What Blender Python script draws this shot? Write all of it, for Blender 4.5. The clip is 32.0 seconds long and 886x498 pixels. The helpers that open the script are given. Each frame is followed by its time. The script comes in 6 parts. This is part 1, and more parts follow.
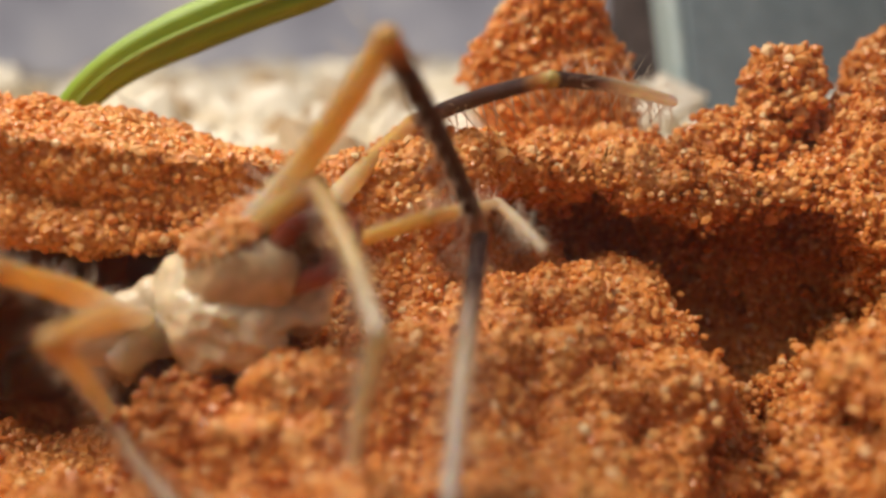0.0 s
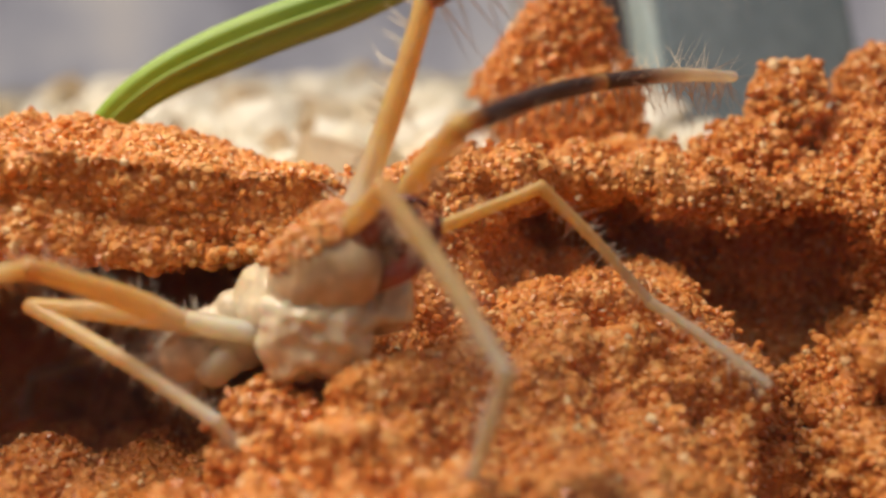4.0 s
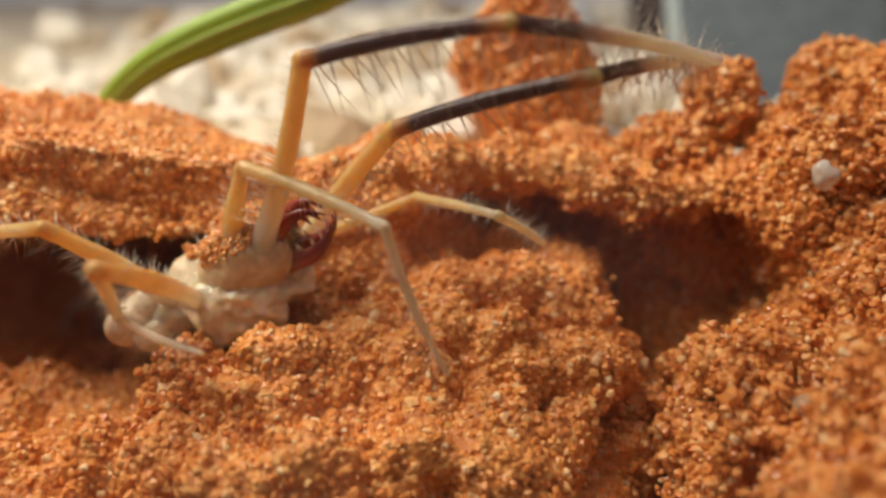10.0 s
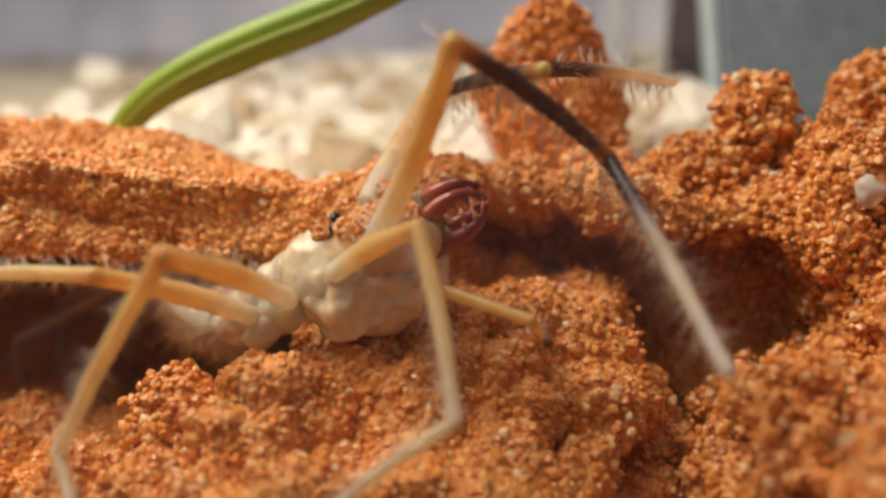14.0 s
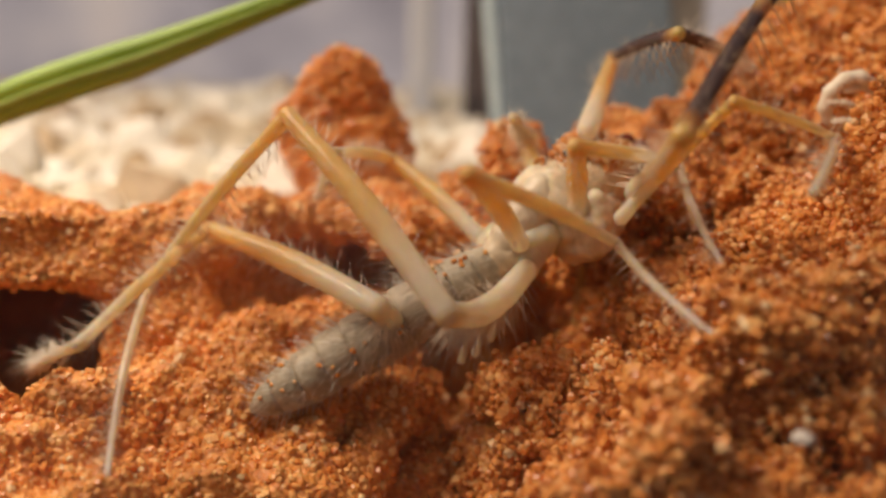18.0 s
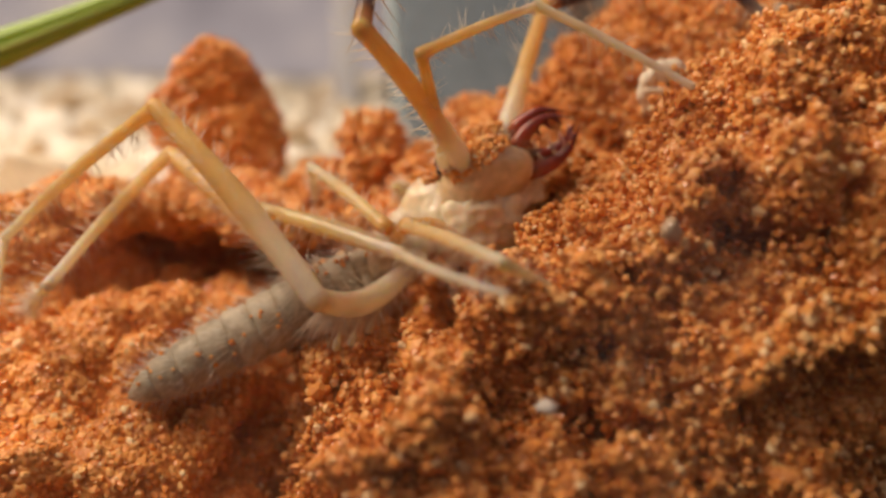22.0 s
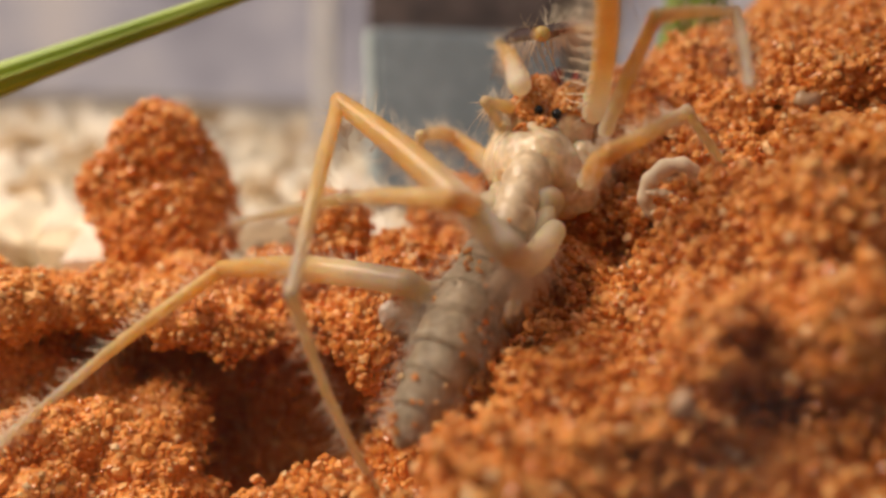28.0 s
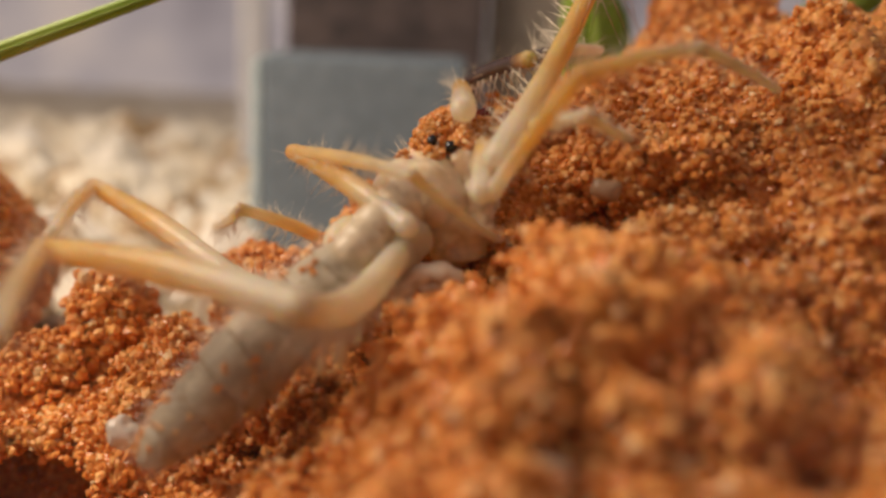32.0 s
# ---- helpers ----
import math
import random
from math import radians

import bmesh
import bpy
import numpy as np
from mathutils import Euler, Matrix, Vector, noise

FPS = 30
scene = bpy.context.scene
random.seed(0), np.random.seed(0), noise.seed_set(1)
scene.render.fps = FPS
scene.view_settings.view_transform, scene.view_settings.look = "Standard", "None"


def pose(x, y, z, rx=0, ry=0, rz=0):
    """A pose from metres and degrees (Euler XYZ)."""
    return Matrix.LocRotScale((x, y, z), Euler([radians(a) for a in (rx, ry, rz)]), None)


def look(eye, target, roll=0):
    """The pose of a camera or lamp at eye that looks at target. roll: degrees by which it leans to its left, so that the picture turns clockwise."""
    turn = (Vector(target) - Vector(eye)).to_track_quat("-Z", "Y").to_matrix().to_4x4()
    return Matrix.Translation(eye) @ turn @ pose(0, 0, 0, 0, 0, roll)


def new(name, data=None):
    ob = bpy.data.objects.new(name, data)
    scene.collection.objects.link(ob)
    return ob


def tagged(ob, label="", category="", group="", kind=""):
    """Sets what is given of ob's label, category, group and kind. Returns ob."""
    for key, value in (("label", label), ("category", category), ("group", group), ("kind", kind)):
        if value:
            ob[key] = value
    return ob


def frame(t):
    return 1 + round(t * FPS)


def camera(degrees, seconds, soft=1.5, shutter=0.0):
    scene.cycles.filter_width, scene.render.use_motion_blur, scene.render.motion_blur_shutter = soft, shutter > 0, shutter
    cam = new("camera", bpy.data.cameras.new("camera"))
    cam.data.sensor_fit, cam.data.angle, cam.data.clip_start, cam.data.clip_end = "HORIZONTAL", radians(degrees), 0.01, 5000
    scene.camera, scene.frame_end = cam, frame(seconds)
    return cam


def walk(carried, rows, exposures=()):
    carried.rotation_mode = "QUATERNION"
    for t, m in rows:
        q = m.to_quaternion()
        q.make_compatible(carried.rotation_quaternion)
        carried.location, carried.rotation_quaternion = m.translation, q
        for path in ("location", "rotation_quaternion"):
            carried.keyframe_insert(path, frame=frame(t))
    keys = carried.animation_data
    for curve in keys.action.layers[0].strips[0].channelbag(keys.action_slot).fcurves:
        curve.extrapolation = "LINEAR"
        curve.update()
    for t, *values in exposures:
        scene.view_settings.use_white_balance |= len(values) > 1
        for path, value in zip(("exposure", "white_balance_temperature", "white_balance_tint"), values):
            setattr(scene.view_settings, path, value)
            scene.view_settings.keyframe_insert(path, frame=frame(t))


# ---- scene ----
CM = 0.01
cam = camera(57.5, 32.0, soft=2.7)
# a close-up lens: sharp about 4 cm away, soft behind
cam.data.dof.use_dof = True
cam.data.dof.focus_distance = 0.0365
cam.data.dof.aperture_fstop = 24.0
# seconds, place in metres, turn in degrees
PATH = [
    (0.0, 0.00000, -0.00000, 0.03000, 78.00, 0.00, -0.01),
    (0.5, -0.00051, 0.00081, 0.02982, 79.80, 0.41, -0.89),
    (1.0, -0.00134, 0.00128, 0.02884, 80.41, 0.33, -1.05),
    (1.5, -0.00293, 0.00120, 0.02909, 80.11, 0.53, -2.87),
    (2.0, -0.00357, -0.00029, 0.02905, 80.09, 0.62, -3.68),
    (2.5, -0.00364, -0.00091, 0.02927, 80.05, 0.55, -3.81),
    (3.0, -0.00363, -0.00130, 0.02925, 79.63, 0.29, -4.34),
    (3.5, -0.00382, -0.00182, 0.02946, 79.55, 0.93, -3.80),
    (5.5, -0.01068, -0.00025, 0.03319, 74.70, -1.04, -8.96),
    (6.0, -0.01085, -0.00100, 0.03374, 76.01, -0.71, -9.20),
    (6.5, -0.00910, -0.00290, 0.03545, 75.24, -2.82, -9.69),
    (7.0, -0.00717, -0.00413, 0.03491, 74.39, -2.36, -8.64),
    (7.5, -0.00781, -0.00379, 0.03442, 73.36, -2.23, -9.17),
    (8.0, -0.01050, 0.00085, 0.03302, 75.21, -0.11, -7.47),
    (8.5, -0.00960, 0.00226, 0.03267, 73.65, -0.70, -7.24),
    (9.0, -0.00917, 0.00215, 0.03267, 73.09, -1.37, -8.60),
    (9.5, -0.00128, -0.00466, 0.03515, 69.90, -1.10, -1.96),
    (10.0, 0.00518, -0.00593, 0.03519, 72.20, -0.16, 4.57),
    (10.5, 0.00904, -0.00376, 0.03240, 76.12, 0.06, 10.56),
    (11.0, 0.00918, -0.00336, 0.03236, 75.68, -0.32, 11.77),
    (11.5, 0.00917, -0.00326, 0.03236, 75.36, -0.63, 11.29),
    (12.0, 0.00910, -0.00367, 0.03232, 75.24, -0.57, 11.14),
    (12.5, 0.00897, -0.00332, 0.03235, 75.80, -0.33, 10.56),
    (13.0, 0.00898, -0.00317, 0.03232, 75.90, -0.28, 10.21),
    (13.5, 0.00820, -0.00307, 0.03276, 75.80, 0.33, 9.09),
    (15.5, 0.00435, -0.00774, 0.03321, 77.05, 0.56, 1.77),
    (16.0, 0.00551, -0.00954, 0.03276, 76.07, 0.60, -1.43),
    (16.5, 0.00557, -0.01024, 0.03259, 76.24, -0.06, -2.42),
    (17.0, 0.00604, -0.00962, 0.03363, 76.25, -0.30, -2.33),
    (17.5, 0.00724, -0.00915, 0.03418, 78.04, -0.81, -2.81),
    (18.0, 0.00891, -0.00905, 0.03387, 78.34, -1.29, -4.32),
    (18.5, 0.01037, -0.00857, 0.03411, 78.30, -1.90, -5.78),
    (19.0, 0.01188, -0.00871, 0.03381, 78.24, -2.05, -6.64),
    (19.5, 0.01289, -0.00864, 0.03531, 77.86, -1.62, -6.93),
    (20.0, 0.01356, -0.00998, 0.03454, 77.62, -1.66, -7.20),
    (20.5, 0.01673, -0.01126, 0.03377, 77.46, -1.27, -7.28),
    (21.0, 0.01679, -0.01149, 0.03387, 77.00, -1.16, -6.63),
    (21.5, 0.01653, -0.01145, 0.03399, 77.09, -1.12, -6.39),
    (22.0, 0.01661, -0.01134, 0.03420, 77.47, -0.92, -5.76),
    (22.5, 0.01640, -0.01144, 0.03418, 77.59, -0.71, -5.24),
    (23.0, 0.01645, -0.01123, 0.03416, 77.85, -0.88, -5.24),
    (23.5, 0.01631, -0.01144, 0.03380, 77.90, -0.93, -5.05),
    (24.0, 0.01593, -0.01163, 0.03331, 78.05, -1.01, -4.92),
    (24.5, 0.01565, -0.01118, 0.03328, 78.23, -1.06, -4.48),
    (26.5, 0.01584, -0.01011, 0.03405, 78.55, -1.48, -4.16),
    (27.0, 0.01648, -0.00836, 0.03502, 78.81, -2.63, -5.46),
    (27.5, 0.01725, -0.00572, 0.03664, 79.01, -2.38, -6.12),
    (28.0, 0.01826, -0.00406, 0.03750, 78.86, -2.43, -6.38),
    (28.5, 0.02014, -0.00339, 0.03856, 78.22, -2.64, -6.09),
    (29.0, 0.02210, -0.00235, 0.04007, 77.66, -2.73, -6.07),
    (29.5, 0.02365, -0.00129, 0.04105, 77.64, -2.72, -6.25),
    (30.0, 0.02604, -0.00022, 0.04226, 77.82, -2.72, -6.17),
    (30.5, 0.02939, 0.00064, 0.04300, 77.47, -2.91, -4.90),
    (31.0, 0.03039, 0.00106, 0.04285, 77.53, -2.84, -4.73),
    (31.5, 0.03052, 0.00110, 0.04262, 77.66, -2.92, -4.56),
    (32.0, 0.03061, 0.00079, 0.04215, 77.76, -2.71, -4.57),
]
# the film turns a little warmer after the climb
TINT = [(0.0, -0.04, 6430, 10), (6.0, -0.06, 6430, 10), (9.0, -0.07, 6430, 10), (11.0, 0.0, 6400, 9), (13.5, -0.03, 6450, 10), (18.0, -0.04, 7000, 17), (22.5, 0.07, 7150, 18), (27.0, 0.05, 7150, 18), (29.0, -0.02, 7150, 18), (31.0, -0.08, 7150, 18), (32.0, -0.05, 7150, 18)]
walk(cam, [(t, pose(x, y, z, rx, ry, rz)) for t, x, y, z, rx, ry, rz in PATH], TINT)

# ---- light: a warm lamp high over the tank in front on the left, dim room light from all round ----
world = bpy.data.worlds.new("room_light")
scene.world = world
world.use_nodes = True
background = world.node_tree.nodes["Background"]
background.inputs["Color"].default_value = (0.82, 0.76, 0.78, 1)
background.inputs["Strength"].default_value = 0.40
lamp = new("lamp_light", bpy.data.lights.new("lamp_light", "AREA"))
lamp.data.shape, lamp.data.size = "DISK", 0.08
lamp.data.energy, lamp.data.color = 0.155, (1.0, 0.88, 0.73)
lamp.matrix_world = look((-0.052, 0.030, 0.107), (-0.02, 0.036, 0.022))
scene.view_settings.exposure = 0.0


# ---- materials ----
def material(name, rough=0.6, **more):
    m = bpy.data.materials.new(name)
    m.use_nodes = True
    b = m.node_tree.nodes["Principled BSDF"]
    b.inputs["Roughness"].default_value = rough
    for key, value in more.items():
        b.inputs[key.replace("_", " ")].default_value = value
    return m, m.node_tree, b


def ramp(tree, source, stops):
    r = tree.nodes.new("ShaderNodeValToRGB")
    while len(r.color_ramp.elements) < len(stops):
        r.color_ramp.elements.new(0.5)
    for e, (at, colour) in zip(r.color_ramp.elements, stops):
        e.position, e.color = at, (*colour, 1)
    tree.links.new(source, r.inputs[0])
    return r.outputs[0]


def noise_of(tree, scale, detail=4, rough=0.6, where="Object"):
    c = tree.nodes.new("ShaderNodeTexCoord")
    n = tree.nodes.new("ShaderNodeTexNoise")
    n.inputs["Scale"].default_value, n.inputs["Detail"].default_value, n.inputs["Roughness"].default_value = scale, detail, rough
    tree.links.new(c.outputs[where], n.inputs["Vector"])
    return n.outputs["Fac"]


def mix(tree, a, b, fac, kind="MULTIPLY"):
    n = tree.nodes.new("ShaderNodeMix")
    n.data_type, n.blend_type = "RGBA", kind
    if isinstance(fac, float):
        n.inputs[0].default_value = fac
    else:
        tree.links.new(fac, n.inputs[0])
    for socket, value in ((n.inputs[6], a), (n.inputs[7], b)):
        if isinstance(value, tuple):
            socket.default_value = (*value, 1)
        else:
            tree.links.new(value, socket)
    return n.outputs[2]


def bump(tree, b, height, strength, distance):
    n = tree.nodes.new("ShaderNodeBump")
    n.inputs["Strength"].default_value, n.inputs["Distance"].default_value = strength, distance
    tree.links.new(height, n.inputs["Height"])
    tree.links.new(n.outputs[0], b.inputs["Normal"])


def mottled(name, stops, scale, rough=0.6, relief=0.0, fine=0.0, **more):
    """A material whose colour drifts through stops with a noise, with a fine relief (metres)."""
    m, tree, b = material(name, rough, **more)
    colour = ramp(tree, noise_of(tree, scale), stops)
    if fine:
        colour = mix(tree, colour, ramp(tree, noise_of(tree, fine, 3), [(0.3, (0.7, 0.7, 0.7)), (0.7, (1.0, 1.0, 1.0))]), 1.0)
    tree.links.new(colour, b.inputs["Base Color"])
    if relief:
        bump(tree, b, noise_of(tree, fine or scale * 4, 5), 0.7, relief)
    return m


def grain_material():
    """Quartz sand stained with iron: every grain has its own tone, a few are pale and clear."""
    m, tree, b = material("sand_grain", 0.3)
    g = tree.nodes.new("ShaderNodeNewGeometry")
    tone = ramp(tree, g.outputs["Random Per Island"], [(0.0, (0.66, 0.24, 0.054)), (0.30, (0.80, 0.318, 0.073)), (0.66, (0.89, 0.405, 0.105)), (0.92, (0.93, 0.52, 0.18)), (1.0, (0.95, 0.73, 0.42))])
    large = ramp(tree, noise_of(tree, 90, 3), [(0.3, (0.78, 0.70, 0.66)), (0.65, (1.0, 1.0, 1.0))])
    tree.links.new(mix(tree, tone, large, 1.0), b.inputs["Base Color"])
    shine = tree.nodes.new("ShaderNodeMapRange")
    shine.inputs["To Min"].default_value, shine.inputs["To Max"].default_value = 0.16, 0.55
    tree.links.new(g.outputs["Random Per Island"], shine.inputs["Value"])
    tree.links.new(shine.outputs[0], b.inputs["Roughness"])
    # clear quartz lets light wander through it
    b.inputs["Subsurface Weight"].default_value = 0.35
    b.inputs["Subsurface Radius"].default_value = (1.0, 0.85, 0.7)
    b.inputs["Subsurface Scale"].default_value = 0.00015
    return m


MAT_GRAIN = grain_material()


def packed_sand(name, seed):
    """Sand grains pressed together: a tone for each grain, rounded grain tops, larger damp patches."""
    m, tree, b = material(name, 0.5)
    b.inputs["Subsurface Weight"].default_value = 0.35
    b.inputs["Subsurface Radius"].default_value = (1.0, 0.85, 0.7)
    b.inputs["Subsurface Scale"].default_value = 0.0002
    c = tree.nodes.new("ShaderNodeTexCoord")
    shift = tree.nodes.new("ShaderNodeVectorMath")
    shift.operation = "ADD"
    shift.inputs[1].default_value = (seed, 0, 0)
    tree.links.new(c.outputs["Object"], shift.inputs[0])
    cell = tree.nodes.new("ShaderNodeTexVoronoi")
    cell.inputs["Scale"].default_value = 3100
    tree.links.new(shift.outputs[0], cell.inputs["Vector"])
    pick = tree.nodes.new("ShaderNodeSeparateColor")
    tree.links.new(cell.outputs["Color"], pick.inputs[0])
    tone = ramp(tree, pick.outputs[0], [(0.0, (0.60, 0.205, 0.044)), (0.4, (0.76, 0.288, 0.062)), (0.8, (0.86, 0.37, 0.088)), (1.0, (0.92, 0.50, 0.16))])
    damp = ramp(tree, noise_of(tree, 110, 3), [(0.3, (0.74, 0.68, 0.66)), (0.62, (1.0, 1.0, 1.0))])
    tree.links.new(mix(tree, tone, damp, 1.0), b.inputs["Base Color"])
    n = tree.nodes.new("ShaderNodeBump")
    n.invert = True
    n.inputs["Strength"].default_value, n.inputs["Distance"].default_value = 1.0, 0.00016
    tree.links.new(cell.outputs["Distance"], n.inputs["Height"])
    tree.links.new(n.outputs[0], b.inputs["Normal"])
    return m


MAT_SOIL = packed_sand("red_soil", 0.0)
MAT_CLOD = packed_sand("red_clod", 0.37)
MAT_GRAVEL = mottled("pale_gravel", [(0.3, (0.56, 0.43, 0.27)), (0.5, (0.76, 0.65, 0.47)), (0.7, (0.90, 0.83, 0.67))], 110, 0.75, 0.0002, 900)


def stone_material():
    m, tree, b = material("mixed_stones", 0.7)
    g = tree.nodes.new("ShaderNodeNewGeometry")
    tone = ramp(tree, g.outputs["Random Per Island"], [(0.0, (0.46, 0.31, 0.17)), (0.2, (0.72, 0.58, 0.38)), (0.45, (0.92, 0.86, 0.70)), (1.0, (0.95, 0.92, 0.82))])
    tree.links.new(mix(tree, tone, ramp(tree, noise_of(tree, 700, 4), [(0.3, (0.75, 0.72, 0.68)), (0.7, (1.0, 1.0, 1.0))]), 1.0), b.inputs["Base Color"])
    return m


MAT_STONES = stone_material()
MAT_FOAM = mottled("blue_grey_foam", [(0.35, (0.165, 0.215, 0.25)), (0.65, (0.22, 0.275, 0.31))], 500, 0.9, 0.0002, 3000)
MAT_FOAM_EDGE = mottled("pale_foam_edge", [(0.35, (0.36, 0.46, 0.48)), (0.65, (0.45, 0.54, 0.55))], 500, 0.9)
MAT_BARK = mottled("dark_bark", [(0.35, (0.06, 0.048, 0.05)), (0.65, (0.15, 0.115, 0.11))], 260, 0.8, 0.0004, 900)
MAT_POST = mottled("pale_wood", [(0.3, (0.36, 0.31, 0.25)), (0.7, (0.50, 0.44, 0.36))], 160, 0.8, 0.0003, 900)
MAT_STRIP = mottled("pale_plastic", [(0.3, (0.50, 0.52, 0.56)), (0.7, (0.66, 0.68, 0.72))], 120, 0.5)
MAT_LEAF = mottled("grass_blade", [(0.3, (0.16, 0.30, 0.015)), (0.55, (0.26, 0.40, 0.03)), (0.8, (0.40, 0.50, 0.12))], 90, 0.45, Subsurface_Weight=0.0)
MAT_RIB = mottled("leaf_midrib", [(0.3, (0.24, 0.36, 0.04)), (0.7, (0.32, 0.44, 0.08))], 300, 0.5)
MAT_PEBBLE = mottled("clear_quartz", [(0.3, (0.72, 0.62, 0.50)), (0.7, (0.86, 0.78, 0.68))], 900, 0.2, Transmission_Weight=0.3)
MAT_SMOKY = mottled("smoky_quartz", [(0.3, (0.56, 0.36, 0.20)), (0.7, (0.72, 0.52, 0.34))], 900, 0.2, Transmission_Weight=0.35)
MAT_HUSK = mottled("shed_skin", [(0.3, (0.78, 0.64, 0.44)), (0.7, (0.90, 0.80, 0.62))], 1500, 0.5)
MAT_WALL = mottled("dark_table", [(0.35, (0.035, 0.03, 0.03)), (0.5, (0.05, 0.042, 0.04)), (0.65, (0.07, 0.055, 0.05))], 7, 0.9)

MAT_DIM_WALL = mottled("dim_wall", [(0.35, (0.05, 0.045, 0.045)), (0.65, (0.09, 0.08, 0.08))], 7, 0.9)


def backdrop_material():
    """A wall far out of focus that glows in its own colour: soft lilac-grey patches."""
    m, tree, b = material("glowing_far_wall", 0.9)
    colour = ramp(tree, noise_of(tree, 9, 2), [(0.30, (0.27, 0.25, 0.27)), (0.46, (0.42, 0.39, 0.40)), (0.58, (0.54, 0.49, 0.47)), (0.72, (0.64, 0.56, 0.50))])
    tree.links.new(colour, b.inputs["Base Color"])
    # brightness put in as emission, as little light reaches this wall
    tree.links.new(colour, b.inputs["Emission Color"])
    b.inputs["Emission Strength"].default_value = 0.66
    return m


MAT_BACKDROP = backdrop_material()


def pane_material():
    """Clear tank glass with a film of dust and smears."""
    m = bpy.data.materials.new("dusty_glass")
    m.use_nodes = True
    tree = m.node_tree
    tree.nodes.clear()
    out, clear, dust, gloss = (tree.nodes.new("ShaderNode" + k) for k in ("OutputMaterial", "BsdfTransparent", "BsdfDiffuse", "BsdfGlossy"))
    dust.inputs["Color"].default_value = (0.80, 0.74, 0.76, 1)
    gloss.inputs["Roughness"].default_value = 0.05
    first, second = tree.nodes.new("ShaderNodeMixShader"), tree.nodes.new("ShaderNodeMixShader")
    film = tree.nodes.new("ShaderNodeMapRange")
    tree.links.new(noise_of(tree, 130, 4), film.inputs["Value"])
    film.inputs["From Min"].default_value, film.inputs["From Max"].default_value = 0.48, 0.80
    film.inputs["To Min"].default_value, film.inputs["To Max"].default_value = 0.002, 0.06
    tree.links.new(film.outputs[0], first.inputs[0])
    tree.links.new(clear.outputs[0], first.inputs[1])
    tree.links.new(dust.outputs[0], first.inputs[2])
    second.inputs[0].default_value = 0.03
    tree.links.new(first.outputs[0], second.inputs[1])
    tree.links.new(gloss.outputs[0], second.inputs[2])
    tree.links.new(second.outputs[0], out.inputs["Surface"])
    return m


MAT_PANE = pane_material()


# ---- shaping helpers ----
def value_noise(p, seed=0):
    """Smooth noise in -1..1 at the points p (n, 3), spaced 1 apart."""
    i = np.floor(p).astype(np.int64)
    f = p - i
    f = f * f * (3 - 2 * f)
    total = np.zeros(len(p))
    for dx in (0, 1):
        for dy in (0, 1):
            for dz in (0, 1):
                h = (i[:, 0] + dx) * 374761393 + (i[:, 1] + dy) * 668265263 + (i[:, 2] + dz) * 2147483647 + seed * 1274126177
                h = (h ^ (h >> 13)) * 1274126177 & 0x7FFFFFFF
                h = (h ^ (h >> 16)) & 0xFFFF
                w = (f[:, 0] if dx else 1 - f[:, 0]) * (f[:, 1] if dy else 1 - f[:, 1]) * (f[:, 2] if dz else 1 - f[:, 2])
                total += w * (h / 32767.5 - 1)
    return total


def fractal(p, size, seed=0, octaves=4, fall=0.5):
    total, weight = np.zeros(len(p)), 1.0
    for k in range(octaves):
        total += weight * value_noise(p / size * 2 ** k + 17.3 * k, seed + k)
        weight *= fall
    return total


def mesh_of(name, verts, faces, mat, smooth=True):
    """A mesh from points in centimetres."""
    me = bpy.data.meshes.new(name)
    me.from_pydata([], [], [])
    verts, faces = np.asarray(verts, dtype=np.float32) * CM, np.asarray(faces, dtype=np.int32)
    k = faces.shape[1]
    me.vertices.add(len(verts))
    me.vertices.foreach_set("co", verts.ravel())
    me.loops.add(faces.size)
    me.loops.foreach_set("vertex_index", faces.ravel())
    me.polygons.add(len(faces))
    me.polygons.foreach_set("loop_start", np.arange(0, faces.size, k, dtype=np.int32))
    me.polygons.foreach_set("loop_total", np.full(len(faces), k, dtype=np.int32))
    me.polygons.foreach_set("use_smooth", np.full(len(faces), smooth))
    me.materials.append(mat)
    me.update(calc_edges=True)
    return me


def grid_faces(rows, cols, wrap=False):
    a = np.arange(rows * cols).reshape(rows, cols)
    if wrap:
        a = np.concatenate([a, a[:, :1]], 1)
    return np.stack([a[:-1, :-1], a[:-1, 1:], a[1:, 1:], a[1:, :-1]], -1).reshape(-1, 4)


def icosphere(steps):
    bm = bmesh.new()
    bmesh.ops.create_icosphere(bm, subdivisions=steps, radius=1)
    bm.verts.index_update()
    v = np.array([x.co[:] for x in bm.verts])
    f = np.array([[x.index for x in p.verts] for p in bm.faces])
    bm.free()
    return v, f


ICO_V, ICO_F = icosphere(1)


